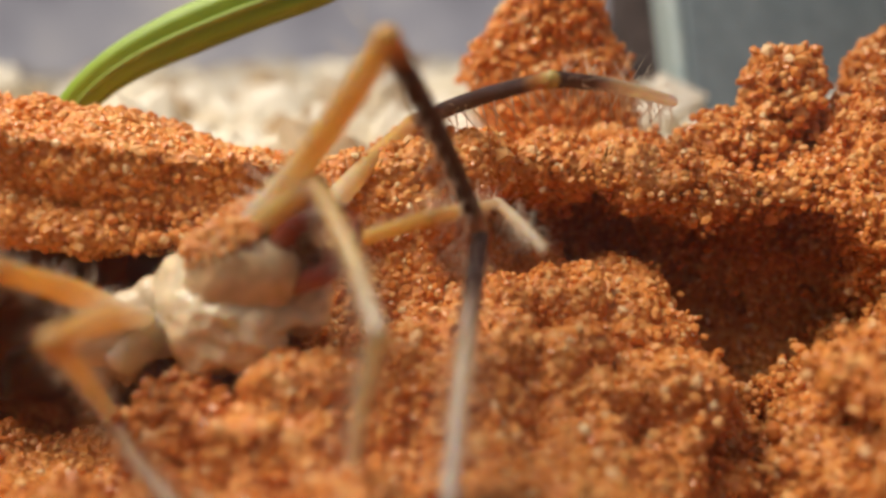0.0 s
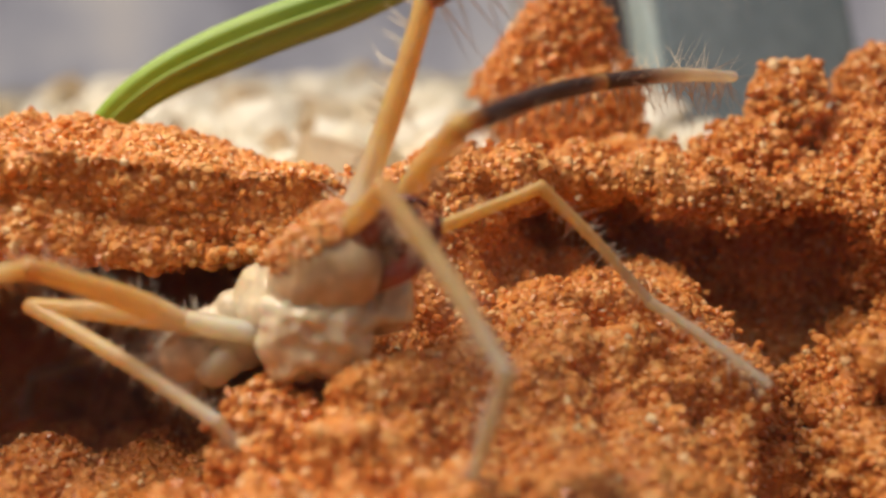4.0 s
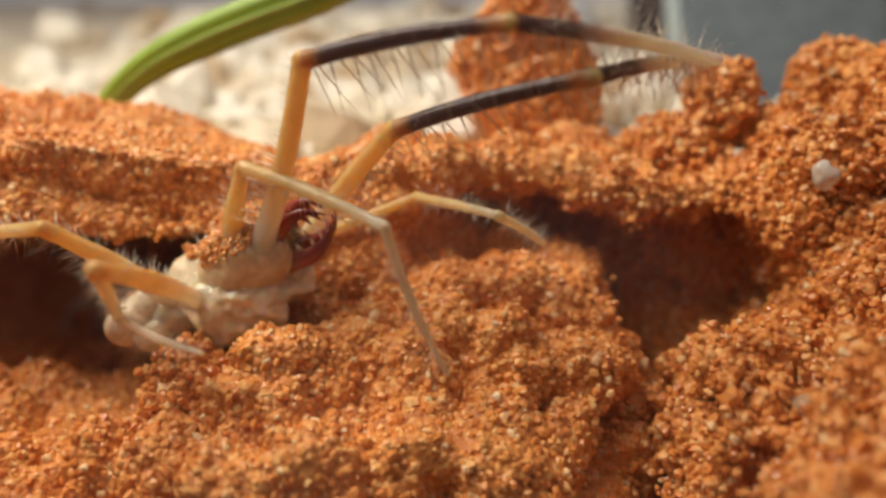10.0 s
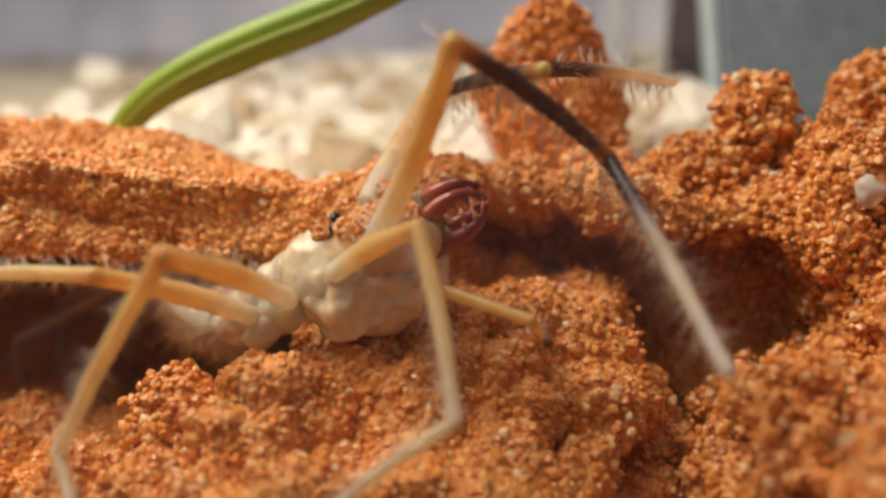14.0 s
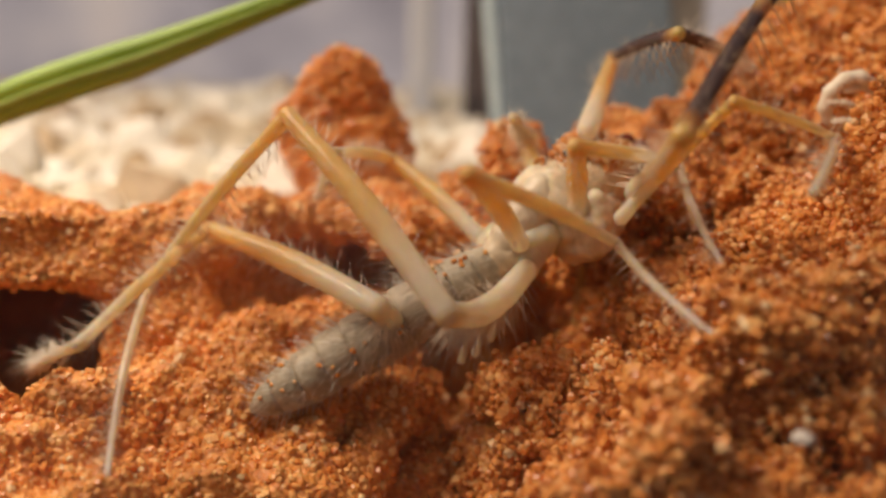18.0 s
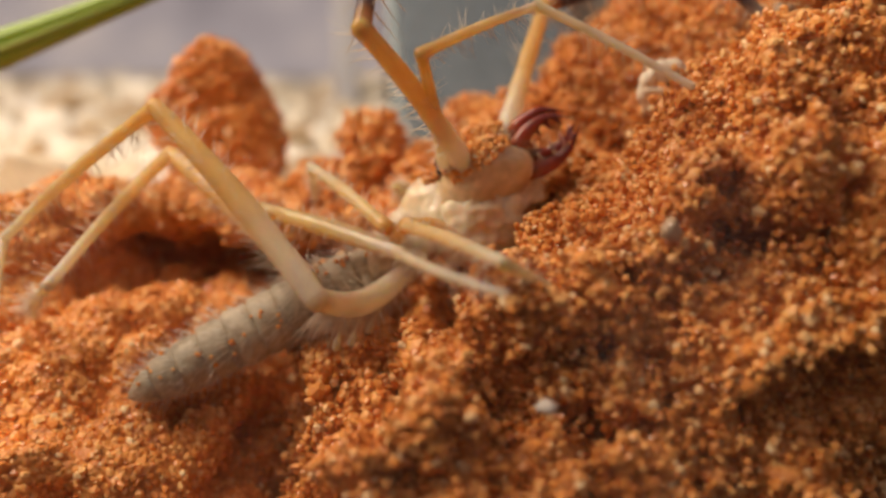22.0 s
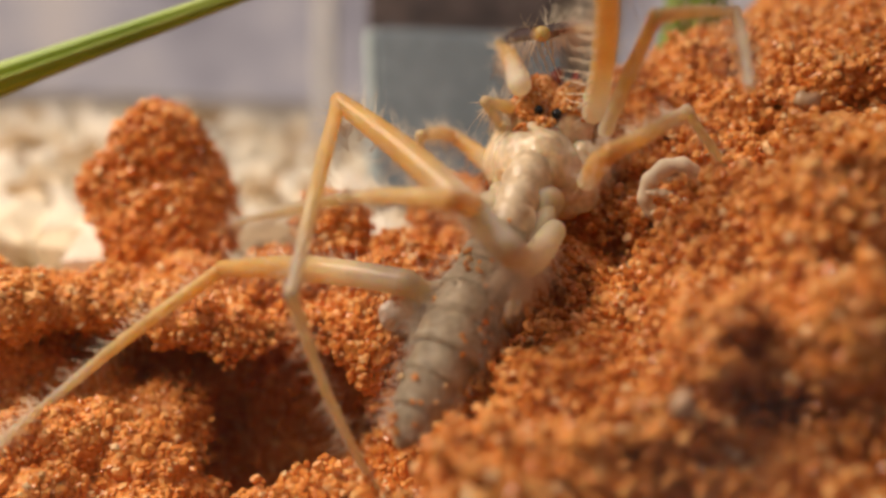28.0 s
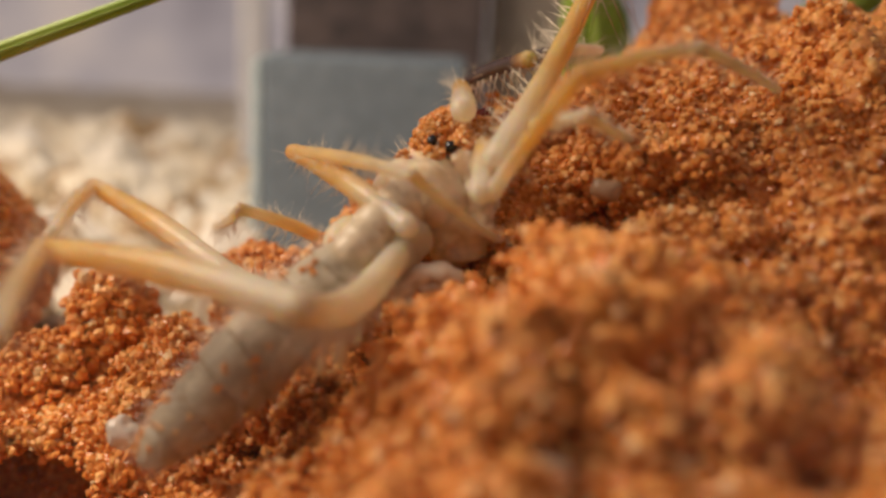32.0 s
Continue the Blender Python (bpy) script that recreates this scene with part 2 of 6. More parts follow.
def grains_mesh(name, places, sizes, mat, seed):
    """One mesh of many little angular grains."""
    rng = np.random.default_rng(seed)
    n = len(places)
    shapes = ICO_V[None] * rng.uniform(0.70, 1.2, (16, len(ICO_V), 1)) * rng.uniform(0.75, 1.3, (16, 1, 3))
    v = shapes[rng.integers(0, 16, n)]
    q = rng.normal(size=(n, 4))
    q /= np.linalg.norm(q, axis=1)[:, None]
    w, x, y, z = q.T
    turn = np.stack([1 - 2 * (y * y + z * z), 2 * (x * y - z * w), 2 * (x * z + y * w), 2 * (x * y + z * w), 1 - 2 * (x * x + z * z), 2 * (y * z - x * w), 2 * (x * z - y * w), 2 * (y * z + x * w), 1 - 2 * (x * x + y * y)], 1).reshape(n, 3, 3)
    v = np.einsum("nij,nkj->nki", turn, v) * np.asarray(sizes)[:, None, None] + np.asarray(places)[:, None]
    f = ICO_F[None] + (np.arange(n) * len(ICO_V))[:, None, None]
    return mesh_of(name, v.reshape(-1, 3), f.reshape(-1, 3), mat, smooth=False)


def scatter(verts, quads, count, rng, weight=None):
    """Random points on a quad mesh, by area times weight (one per face), and their normals."""
    v = np.asarray(verts)
    a, b, c, d = (v[quads[:, k]] for k in range(4))
    normal = np.cross(c - a, d - b)
    area = np.linalg.norm(normal, axis=1)
    p = area if weight is None else area * weight
    k = rng.choice(len(quads), count, p=p / p.sum())
    s, t = rng.random((2, count, 1))
    place = (a[k] * (1 - s) + b[k] * s) * (1 - t) + (d[k] * (1 - s) + c[k] * s) * t
    return place, normal[k] / np.maximum(area[k, None], 1e-9)


def part(name, me, parent, label=""):
    ob = new(name, me)
    ob.parent = parent
    return tagged(ob, label)


def thing(name, at=(0, 0, 0)):
    """An empty at a place in centimetres."""
    ob = new(name)
    ob.empty_display_size = 0.002
    ob.location = Vector(at) * CM
    return ob


def leg_material(name, stops, gloss=0.2, thin=0.48):
    """Waxy cuticle whose colour changes along the limb."""
    mt, tree, b = material(name, gloss)
    c = tree.nodes.new("ShaderNodeTexCoord")
    s = tree.nodes.new("ShaderNodeSeparateXYZ")
    tree.links.new(c.outputs["Generated"], s.inputs[0])
    colour = ramp(tree, s.outputs[0], stops)
    colour = mix(tree, colour, ramp(tree, noise_of(tree, 900, 4), [(0.3, (0.86, 0.83, 0.80)), (0.6, (1.0, 1.0, 1.0))]), 1.0)
    tree.links.new(colour, b.inputs["Base Color"])
    b.inputs["Subsurface Weight"].default_value = 0.7
    b.inputs["Subsurface Radius"].default_value = (1.0, 0.6, 0.3)
    b.inputs["Subsurface Scale"].default_value = 0.0018
    bump(tree, b, noise_of(tree, 5000, 3), 0.3, 0.00003)
    glow = tree.nodes.new("ShaderNodeBsdfTranslucent")
    both = tree.nodes.new("ShaderNodeMixShader")
    both.inputs[0].default_value = thin
    tree.links.new(colour, glow.inputs["Color"])
    tree.links.new(b.outputs[0], both.inputs[1])
    tree.links.new(glow.outputs[0], both.inputs[2])
    tree.links.new(both.outputs[0], tree.nodes["Material Output"].inputs["Surface"])
    return mt


PALE, AMBER, DARK = (0.95, 0.87, 0.70), (0.94, 0.66, 0.28), (0.12, 0.08, 0.075)
MAT_TROCHANTER = leg_material("pale_cuticle", [(0.0, (0.93, 0.84, 0.65)), (0.6, (0.93, 0.83, 0.62)), (1.0, (0.93, 0.79, 0.54))])
MAT_FEMUR = leg_material("amber_cuticle", [(0.0, PALE), (0.16, PALE), (0.5, AMBER), (1.0, (0.94, 0.63, 0.24))])
MAT_TIBIA = leg_material("amber_to_pale", [(0.0, (0.94, 0.64, 0.27)), (0.6, (0.94, 0.74, 0.42)), (1.0, PALE)])
MAT_TARSUS = leg_material("pale_tarsus", [(0.0, (0.92, 0.76, 0.50)), (1.0, (0.93, 0.84, 0.67))])
MAT_PALP_TIBIA = leg_material("dark_palp", [(0.0, AMBER), (0.10, (0.5, 0.26, 0.09)), (0.16, DARK), (0.82, DARK), (0.92, (0.55, 0.30, 0.12)), (1.0, AMBER)])
MAT_PALP_TARSUS = leg_material("palp_tarsus", [(0.0, (0.5, 0.27, 0.10)), (0.07, DARK), (0.27, (0.15, 0.10, 0.09)), (0.42, (0.62, 0.52, 0.42)), (0.6, PALE), (1.0, (0.95, 0.90, 0.80))])
MAT_BODY = mottled("pale_body", [(0.3, (0.82, 0.62, 0.36)), (0.5, (0.89, 0.73, 0.48)), (0.7, (0.93, 0.82, 0.61))], 500, 0.18, 0.00005, 2500, Subsurface_Weight=0.5, Subsurface_Radius=(1.0, 0.55, 0.3), Subsurface_Scale=0.0008)
MAT_BULB = mottled("amber_jaw_base", [(0.3, (0.62, 0.38, 0.18)), (0.5, (0.76, 0.53, 0.29)), (0.7, (0.88, 0.71, 0.46))], 500, 0.3, 0.00005, 2500, Subsurface_Weight=0.35, Subsurface_Radius=(1.0, 0.5, 0.25), Subsurface_Scale=0.0008)
MAT_ABDOMEN = mottled("grey_abdomen", [(0.3, (0.38, 0.31, 0.21)), (0.55, (0.50, 0.42, 0.29)), (0.75, (0.60, 0.51, 0.37))], 420, 0.55, 0.00006, 3000, Subsurface_Weight=0.08, Subsurface_Radius=(1.0, 0.8, 0.6), Subsurface_Scale=0.0004)
MAT_MEMBRANE = mottled("pale_membrane", [(0.3, (0.26, 0.22, 0.17)), (0.7, (0.36, 0.31, 0.25))], 900, 0.5)
MAT_THORAX = mottled("dull_thorax", [(0.3, (0.58, 0.45, 0.29)), (0.5, (0.76, 0.62, 0.42)), (0.7, (0.86, 0.75, 0.55))], 900, 0.3, 0.00005, 2500)
MAT_GREY_HAIR = mottled("grey_bristle", [(0.3, (0.55, 0.48, 0.38)), (0.7, (0.72, 0.66, 0.54))], 900, 0.4)
MAT_JAW = leg_material("red_jaw", [(0.0, (0.42, 0.16, 0.07)), (0.35, (0.34, 0.085, 0.055)), (0.7, (0.15, 0.03, 0.035)), (1.0, (0.05, 0.015, 0.022))], 0.12, 0.12)
MAT_JAW_HAIR = mottled("dark_bristle", [(0.3, (0.16, 0.09, 0.05)), (0.7, (0.34, 0.20, 0.11))], 900, 0.4)
MAT_EYE = mottled("black_eye", [(0.3, (0.012, 0.012, 0.014)), (0.7, (0.02, 0.02, 0.022))], 900, 0.08)
MAT_HAIR = mottled("pale_bristle", [(0.3, (0.74, 0.60, 0.42)), (0.7, (0.88, 0.78, 0.60))], 900, 0.4)
MAT_DARK_HAIR = mottled("brown_bristle", [(0.3, (0.56, 0.39, 0.22)), (0.7, (0.78, 0.62, 0.42))], 900, 0.4)


# ---- the ground: a sheet of red sand with a ridge, a mound, a burrow and a bank ----
def blend(a, b, x):
    x = np.clip((x - a) / (b - a), 0, 1)
    return x * x * (3 - 2 * x)


def hump(x, y, cx, cy, rx, ry, height):
    return height * np.exp(-((x - cx) / rx) ** 2 - ((y - cy) / ry) ** 2)


def along(x, stops):
    xs, zs = zip(*stops)
    return (np.interp(x - 0.12, xs, zs) + np.interp(x, xs, zs) + np.interp(x + 0.12, xs, zs)) / 3


NEAR = [(-6, 1.42), (-0.9, 1.50), (-0.3, 1.75), (0.3, 1.70), (1.2, 1.66), (1.5, 1.68), (1.6, 1.78), (1.72, 2.18), (1.85, 2.28), (2.08, 2.36), (2.4, 2.5), (2.64, 2.72), (2.9, 2.95), (3.12, 3.22), (3.35, 3.42), (3.65, 3.46), (4.0, 3.38), (4.4, 3.32), (5, 3.5), (8, 4.2)]
MIDDLE = [(-6, 0.8), (-1.6, 0.8), (-1.2, 1.0), (-0.9, 1.26), (-0.45, 1.72), (-0.1, 1.95), (0.2, 2.1), (0.6, 2.06), (0.95, 1.95), (1.3, 1.75), (1.9, 1.85), (2.5, 2.4), (3.1, 2.85), (3.8, 3.25), (5, 4.0), (8, 4.6)]
CREST = [(-6, 2.78), (-3, 2.78), (-2.2, 2.78), (-1.8, 2.80), (-1.2, 2.74), (-0.4, 2.67), (0.2, 2.62), (0.6, 2.58), (1.5, 2.58), (2.3, 2.70), (3.1, 2.98), (3.44, 3.25), (4.3, 3.85), (5, 4.2), (8, 4.5)]
TOP = [(-6, 2.78), (-3, 2.78), (-2.2, 2.78), (-1.8, 2.80), (-1.2, 2.74), (-0.4, 2.67), (0.2, 2.62), (0.6, 2.58), (1.4, 2.60), (1.75, 2.70), (2.1, 2.77), (2.6, 2.97), (3.0, 3.38), (3.5, 3.72), (4.1, 4.12), (5, 4.4), (8, 4.6)]
WALL = [(-6, 3.08), (-1.2, 3.2), (-0.3, 3.5), (0.4, 3.82), (0.9, 3.72), (1.3, 3.55), (2, 3.55), (3, 3.45), (8, 3.4)]
FRONT = [(-6, 2.75), (-0.8, 2.8), (-0.3, 2.65), (0.25, 3.05), (1.15, 3.1), (1.4, 2.65), (1.65, 2.05), (2.0, 2.05), (2.4, 2.4), (3.0, 2.75), (8, 2.95)]


def cells(p, size, seed):
    """Distance to the nearest of a set of scattered points, one to a cell."""
    q = p / size
    i = np.floor(q).astype(np.int64)
    best = np.full(len(p), 9.0)
    for dx in (-1, 0, 1):
        for dy in (-1, 0, 1):
            for dz in (-1, 0, 1):
                c = i + np.array([dx, dy, dz])
                spot = [c[:, k] + 0.5 + 0.5 * value_noise(c * 1.0 + 0.5 + 31.7 * k, seed + k) for k in range(3)]
                best = np.minimum(best, (q[:, 0] - spot[0]) ** 2 + (q[:, 1] - spot[1]) ** 2 + (q[:, 2] - spot[2]) ** 2)
    return np.sqrt(best)


def crumbs(p, size, seed):
    """Rounded crumbs packed together: 0 in the gaps, size/2 on top."""
    return np.sqrt(np.maximum(0.56 - cells(p, size, seed) ** 2, 0)) * size * 0.62


def ground_height(x, y):
    near, middle, crest = along(x, NEAR), along(x, MIDDLE), along(x, CREST)
    wall, front = along(x, WALL), along(x, FRONT)
    width = 0.16 + 0.26 * blend(-0.9, 0.0, x) - 0.12 * blend(0.1, 0.4, x) * blend(1.5, 1.2, x)
    z = near + (middle - near) * blend(front - width, front + width, y)
    z = z + hump(x, y, 3.8, 2.70, 0.58, 0.24, 0.12)
    # the cleft behind the mound runs slantwise towards the near bank
    past = (x - 0.62) * 0.659 + (y - 3.72) * 0.753
    cleft = blend(-0.02, 0.16, past) * blend(2.3, 1.9, x) * blend(2.5, 2.75, y)
    z = z + (1.42 + 0.42 * blend(1.3, 2.3, x) - z) * cleft
    z = z + hump(x, y, -0.25, 2.05, 0.5, 0.3, 0.2) + hump(x, y, 1.85, 2.35, 0.26, 0.26, 0.12)
    # the ground falls away towards the glass
    z = z - (0.42 * blend(2.35, 1.5, y) + 0.45 * blend(2.42, 2.0, y)) * blend(1.62, 1.5, x) * blend(-1.4, -0.9, x)
    # the bank slopes down to the glass
    back = 0.25 * blend(2.9, 3.3, x)
    z = z - 0.8 * blend(2.05 + back, 1.40 + 0.6 * back, y) * blend(1.9, 2.5, x)
    # a narrow gully between the mound and the ledge
    off = x - 1.25 - 0.2 * blend(2.5, 3.1, y)
    z = z - 0.62 * np.exp(-(off / np.where(off < 0, 0.32, 0.10)) ** 2) * blend(3.4, 3.1, y)
    z = z + hump(x, y, -0.55, 2.82, 0.24, 0.2, 0.36)
    ledge = blend(1.34, 1.46, x + 0.05 * np.sin(y * 9)) * blend(2.18, 2.34, y + 0.05 * np.sin(x * 13)) * blend(2.9, 2.65, y) * blend(1.95, 1.75, x)
    z = z + np.maximum(1.92 + 0.12 * blend(2.3, 2.6, y) - z, 0) * ledge
    z = z + (crest - z) * blend(wall - 0.2, wall + 0.10, y)
    z = z + (along(x, TOP) - crest) * blend(wall, 4.25, y)
    z = z - hump(x, y, 3.34, 3.24, 0.24, 0.30, 0.34)
    far = 2.2 + 0.5 * blend(2.5, 5.5, x)
    back = 4.5 + 0.2 * np.sin(x * 2.1) + 0.7 * blend(1.8, 3.2, x) + 0.9 * blend(3, 6, x)
    return z + (far - z) * blend(back - 0.35, back + 0.35, y)


def ground_sheet():
    xs = np.concatenate([np.linspace(-6, -2.6, 40)[:-1], np.linspace(-2.6, 5.6, 560), np.linspace(5.6, 8, 30)[1:]])
    ys = np.concatenate([np.full(110, 1.46), np.linspace(1.47, 4.6, 330), np.linspace(4.6, 7.5, 60)[1:]])
    x, y = np.meshgrid(xs, ys)
    z = ground_height(x, y)
    z[:110] = 0.6 + (z[110] - 0.6) * np.linspace(0, 1, 111)[:110, None]
    # hollows cut back under the ridge: the burrow and the dark cleft beside the mound
    steep = np.exp(-((y - along(x, WALL)) / 0.4) ** 2)
    deep = 2.8 * blend(-0.55, -1.1, x) + 0.75 * blend(-0.1, 0.25, x) * blend(1.6, 1.2, x) + 0.55 * blend(1.2, 1.6, x) * blend(2.6, 2.0, x)
    top = along(x, [(-6, 2.45), (-2.4, 2.42), (-1.85, 2.3), (-1.3, 2.2), (-0.5, 2.3), (0, 2.52), (0.9, 2.54), (1.15, 2.42), (2, 2.4), (8, 2.5)])
    y2 = y + steep * deep * blend(top + 0.06, top - 0.22, z) * (y > 2.6)
    p = np.stack([x, y2, z], -1).reshape(-1, 3)
    gy, gx = np.gradient(p.reshape(*x.shape, 3), axis=(0, 1))
    normal = np.cross(gx, gy).reshape(-1, 3)
    normal /= np.maximum(np.linalg.norm(normal, axis=1), 1e-9)[:, None]
    loose = 0.75 + 0.75 * blend(1.0, 2.0, p[:, 0]) + 0.35 * blend(2.6, 2.2, p[:, 1]) + 0.4 * blend(2.2, 1.8, p[:, 2])
    rough = fractal(p, 0.75, 3, 2) * 0.07 + fractal(p, 0.3, 9, 2) * 0.04 + fractal(p, 0.08, 21, 2) * 0.014
    patchy = blend(-0.5, 0.4, value_noise(p / 0.8, 77))
    lumps = (crumbs(p, 0.36, 40) * (0.4 + 1.0 * patchy) + crumbs(p, 0.17, 60) * (0.2 + 0.8 * patchy) + crumbs(p, 0.07, 80) * 0.3 - 0.13) * loose
    lumps = lumps - (0.35 + 0.65 * patchy) * (0.35 + 0.65 * blend(0.8, 1.8, p[:, 0])) * (blend(0.15, 0.6, fractal(p, 0.13, 97, 2)) * 0.10 + blend(0.2, 0.6, fractal(p, 0.06, 99, 1)) * 0.045)
    # the near bank on the right is loose and full of holes
    bank = blend(1.2, 1.5, p[:, 0]) * blend(2.85, 2.45, p[:, 1])
    bank = np.maximum(bank, 0.75 * blend(2.45, 2.05, p[:, 1]))
    holes = blend(0.05, 0.5, fractal(p, 0.32, 90, 2)) * 0.19 + blend(0.15, 0.5, fractal(p, 0.13, 95, 2)) * 0.10
    lumps = lumps + bank * (1 - 0.45 * blend(2.0, 2.6, p[:, 0])) * ((crumbs(p, 0.27, 44) * 0.9 + crumbs(p, 0.12, 64) * 0.9 - 0.16) - holes)
    face = p[:, 1] < 1.465
    p[:, 1] += 0.10 * bank * blend(1.8, 1.46, p[:, 1])
    push = np.where(face, (rough + lumps) * (0.12 + 0.55 * bank) - 0.02 * bank, rough + lumps)
    p = p + normal * push[:, None]
    p[:, 1] = np.maximum(p[:, 1], 1.42)
    return p, grid_faces(*x.shape)


GROUND_V, GROUND_F = ground_sheet()
ground = tagged(new("ground", mesh_of("ground", GROUND_V, GROUND_F, MAT_SOIL)), "rust-red damp sand with a ridge, a mound and a burrow", "ground", kind="structure")


def ground_grains():
    rng = np.random.default_rng(5)
    mid = GROUND_V[GROUND_F].mean(1)
    near = blend(-3.6, -2.2, mid[:, 0]) * blend(5.6, 4.6, mid[:, 0]) * blend(5.4, 4.4, mid[:, 1]) * blend(1.0, 1.5, mid[:, 2])
    place, normal = scatter(GROUND_V, GROUND_F, 66000, rng, near * (1 + 0.5 * blend(1.6, 0.8, mid[:, 0])) + 0.004)
    # loose clusters of grains standing proud of the rest
    seat, up = scatter(GROUND_V, GROUND_F, 10500, rng, near * blend(0.5, 1.6, mid[:, 0] + 0.5 * value_noise(mid / 0.5, 33)) + 0.04 * near)
    count = rng.integers(3, 8, len(seat))
    seat = seat + up * rng.uniform(-0.01, 0.045, (len(seat), 1)) * blend(-0.2, 1.6, seat[:, :1])
    place = np.concatenate([place, np.repeat(seat, count, 0) + rng.normal(0, 0.02, (count.sum(), 3))])
    normal = np.concatenate([normal, np.repeat(up, count, 0)])
    size = 0.0182 * np.exp(rng.normal(0, 0.24, len(place)))
    place = place + normal * (size * rng.uniform(-0.75, 0.3, len(place)))[:, None]
    ob = tagged(new("sand_grains", grains_mesh("sand_grains", place, size, MAT_GRAIN, 6)), "orange-red sand grains", kind="stuff")
    ob.parent = ground
    return ob


ground_grains()


def gravel_bed():
    """Pale lumpy gravel behind the red sand, rising towards the back pane."""
    xs, ys = np.linspace(-20, 28, 260), np.linspace(4.4, 34, 200)
    x, y = np.meshgrid(xs, ys)
    z = 2.25 + 0.06 * (np.minimum(y, 14.5) - 4.4) + 0.12 * blend(8, 13, y)
    p = np.stack([x, y, z], -1).reshape(-1, 3)
    p[:, 2] += fractal(p, 0.9, 50, 3) * 0.08
    faces = grid_faces(*x.shape)
    bed = tagged(new("gravel_bed", mesh_of("gravel_bed", p, faces, MAT_GRAVEL)), "bed of pale cream gravel", "gravel", kind="structure")
    rng = np.random.default_rng(8)
    mid = p[faces].mean(1)
    place, normal = scatter(p, faces, 3000, rng, blend(-6, -3, mid[:, 0]) * blend(11, 8, mid[:, 0]) * blend(15, 13, mid[:, 1]) + 0.004)
    place = place[place[:, 1] > 5.1]
    size = np.minimum(0.13 * np.exp(rng.normal(0, 0.45, len(place))), 0.34)
    place[:, 2] += size * 0.5
    lumps = tagged(new("gravel_lumps", grains_mesh("gravel_lumps", place, size, MAT_STONES, 12)), "pale cream gravel lumps", kind="stuff")
    lumps.parent = bed


gravel_bed()


def room():
    """Round the tank: a table top, unseen dark walls that block light and a paler glowing wall far behind."""
    lo, hi = (-60, -18), (70, 62)
    def sheet(name, corners, mat, label, category):
        tagged(new(name, mesh_of(name, corners, [(0, 1, 2, 3)], mat)), label, category, kind="structure")
    sheet("floor", [(lo[0], lo[1], 0.5), (hi[0], lo[1], 0.5), (hi[0], hi[1], 0.5), (lo[0], hi[1], 0.5)], MAT_WALL, "dark brown table top under the tank", "table top")
    # unseen walls added in front and at the sides to hold back room light
    sheet("shade_wall_south", [(lo[0], lo[1], 0.5), (hi[0], lo[1], 0.5), (hi[0], lo[1], 13), (lo[0], lo[1], 13)], MAT_DIM_WALL, "unseen low dark wall in front of the tank, added to cut the room light", "wall")
    sheet("shade_wall_west", [(lo[0], lo[1], 0.5), (lo[0], hi[1], 0.5), (lo[0], hi[1], 45), (lo[0], lo[1], 45)], MAT_DIM_WALL, "unseen dark side wall, added to cut the room light", "wall")
    sheet("shade_wall_east", [(hi[0], lo[1], 0.5), (hi[0], hi[1], 0.5), (hi[0], hi[1], 45), (hi[0], lo[1], 45)], MAT_DIM_WALL, "unseen dark side wall, added to cut the room light", "wall")
    sheet("backdrop", [(lo[0], hi[1], 0.5), (hi[0], hi[1], 0.5), (hi[0], hi[1], 45), (lo[0], hi[1], 45)], MAT_BACKDROP, "mottled lilac-grey wall far behind the tank, made to glow by itself", "wall")

    # the front pane, in its own thickness
    x0, x1, y0, y1, z0, z1 = -14, 18, 1.10, 1.38, 0.52, 9.0
    corners = [(x, y, z) for x in (x0, x1) for y in (y0, y1) for z in (z0, z1)]
    pane = tagged(new("window_1", mesh_of("window_1", corners, [(0, 1, 3, 2), (4, 6, 7, 5), (0, 4, 5, 1), (2, 3, 7, 6), (0, 2, 6, 4), (1, 5, 7, 3)], MAT_PANE, smooth=False)), "dusty clear glass front pane of the tank", "glass pane", kind="structure")
    pane.visible_shadow = False


room()


# ---- things on the sand ----
BLOB_V, BLOB_F = icosphere(5)


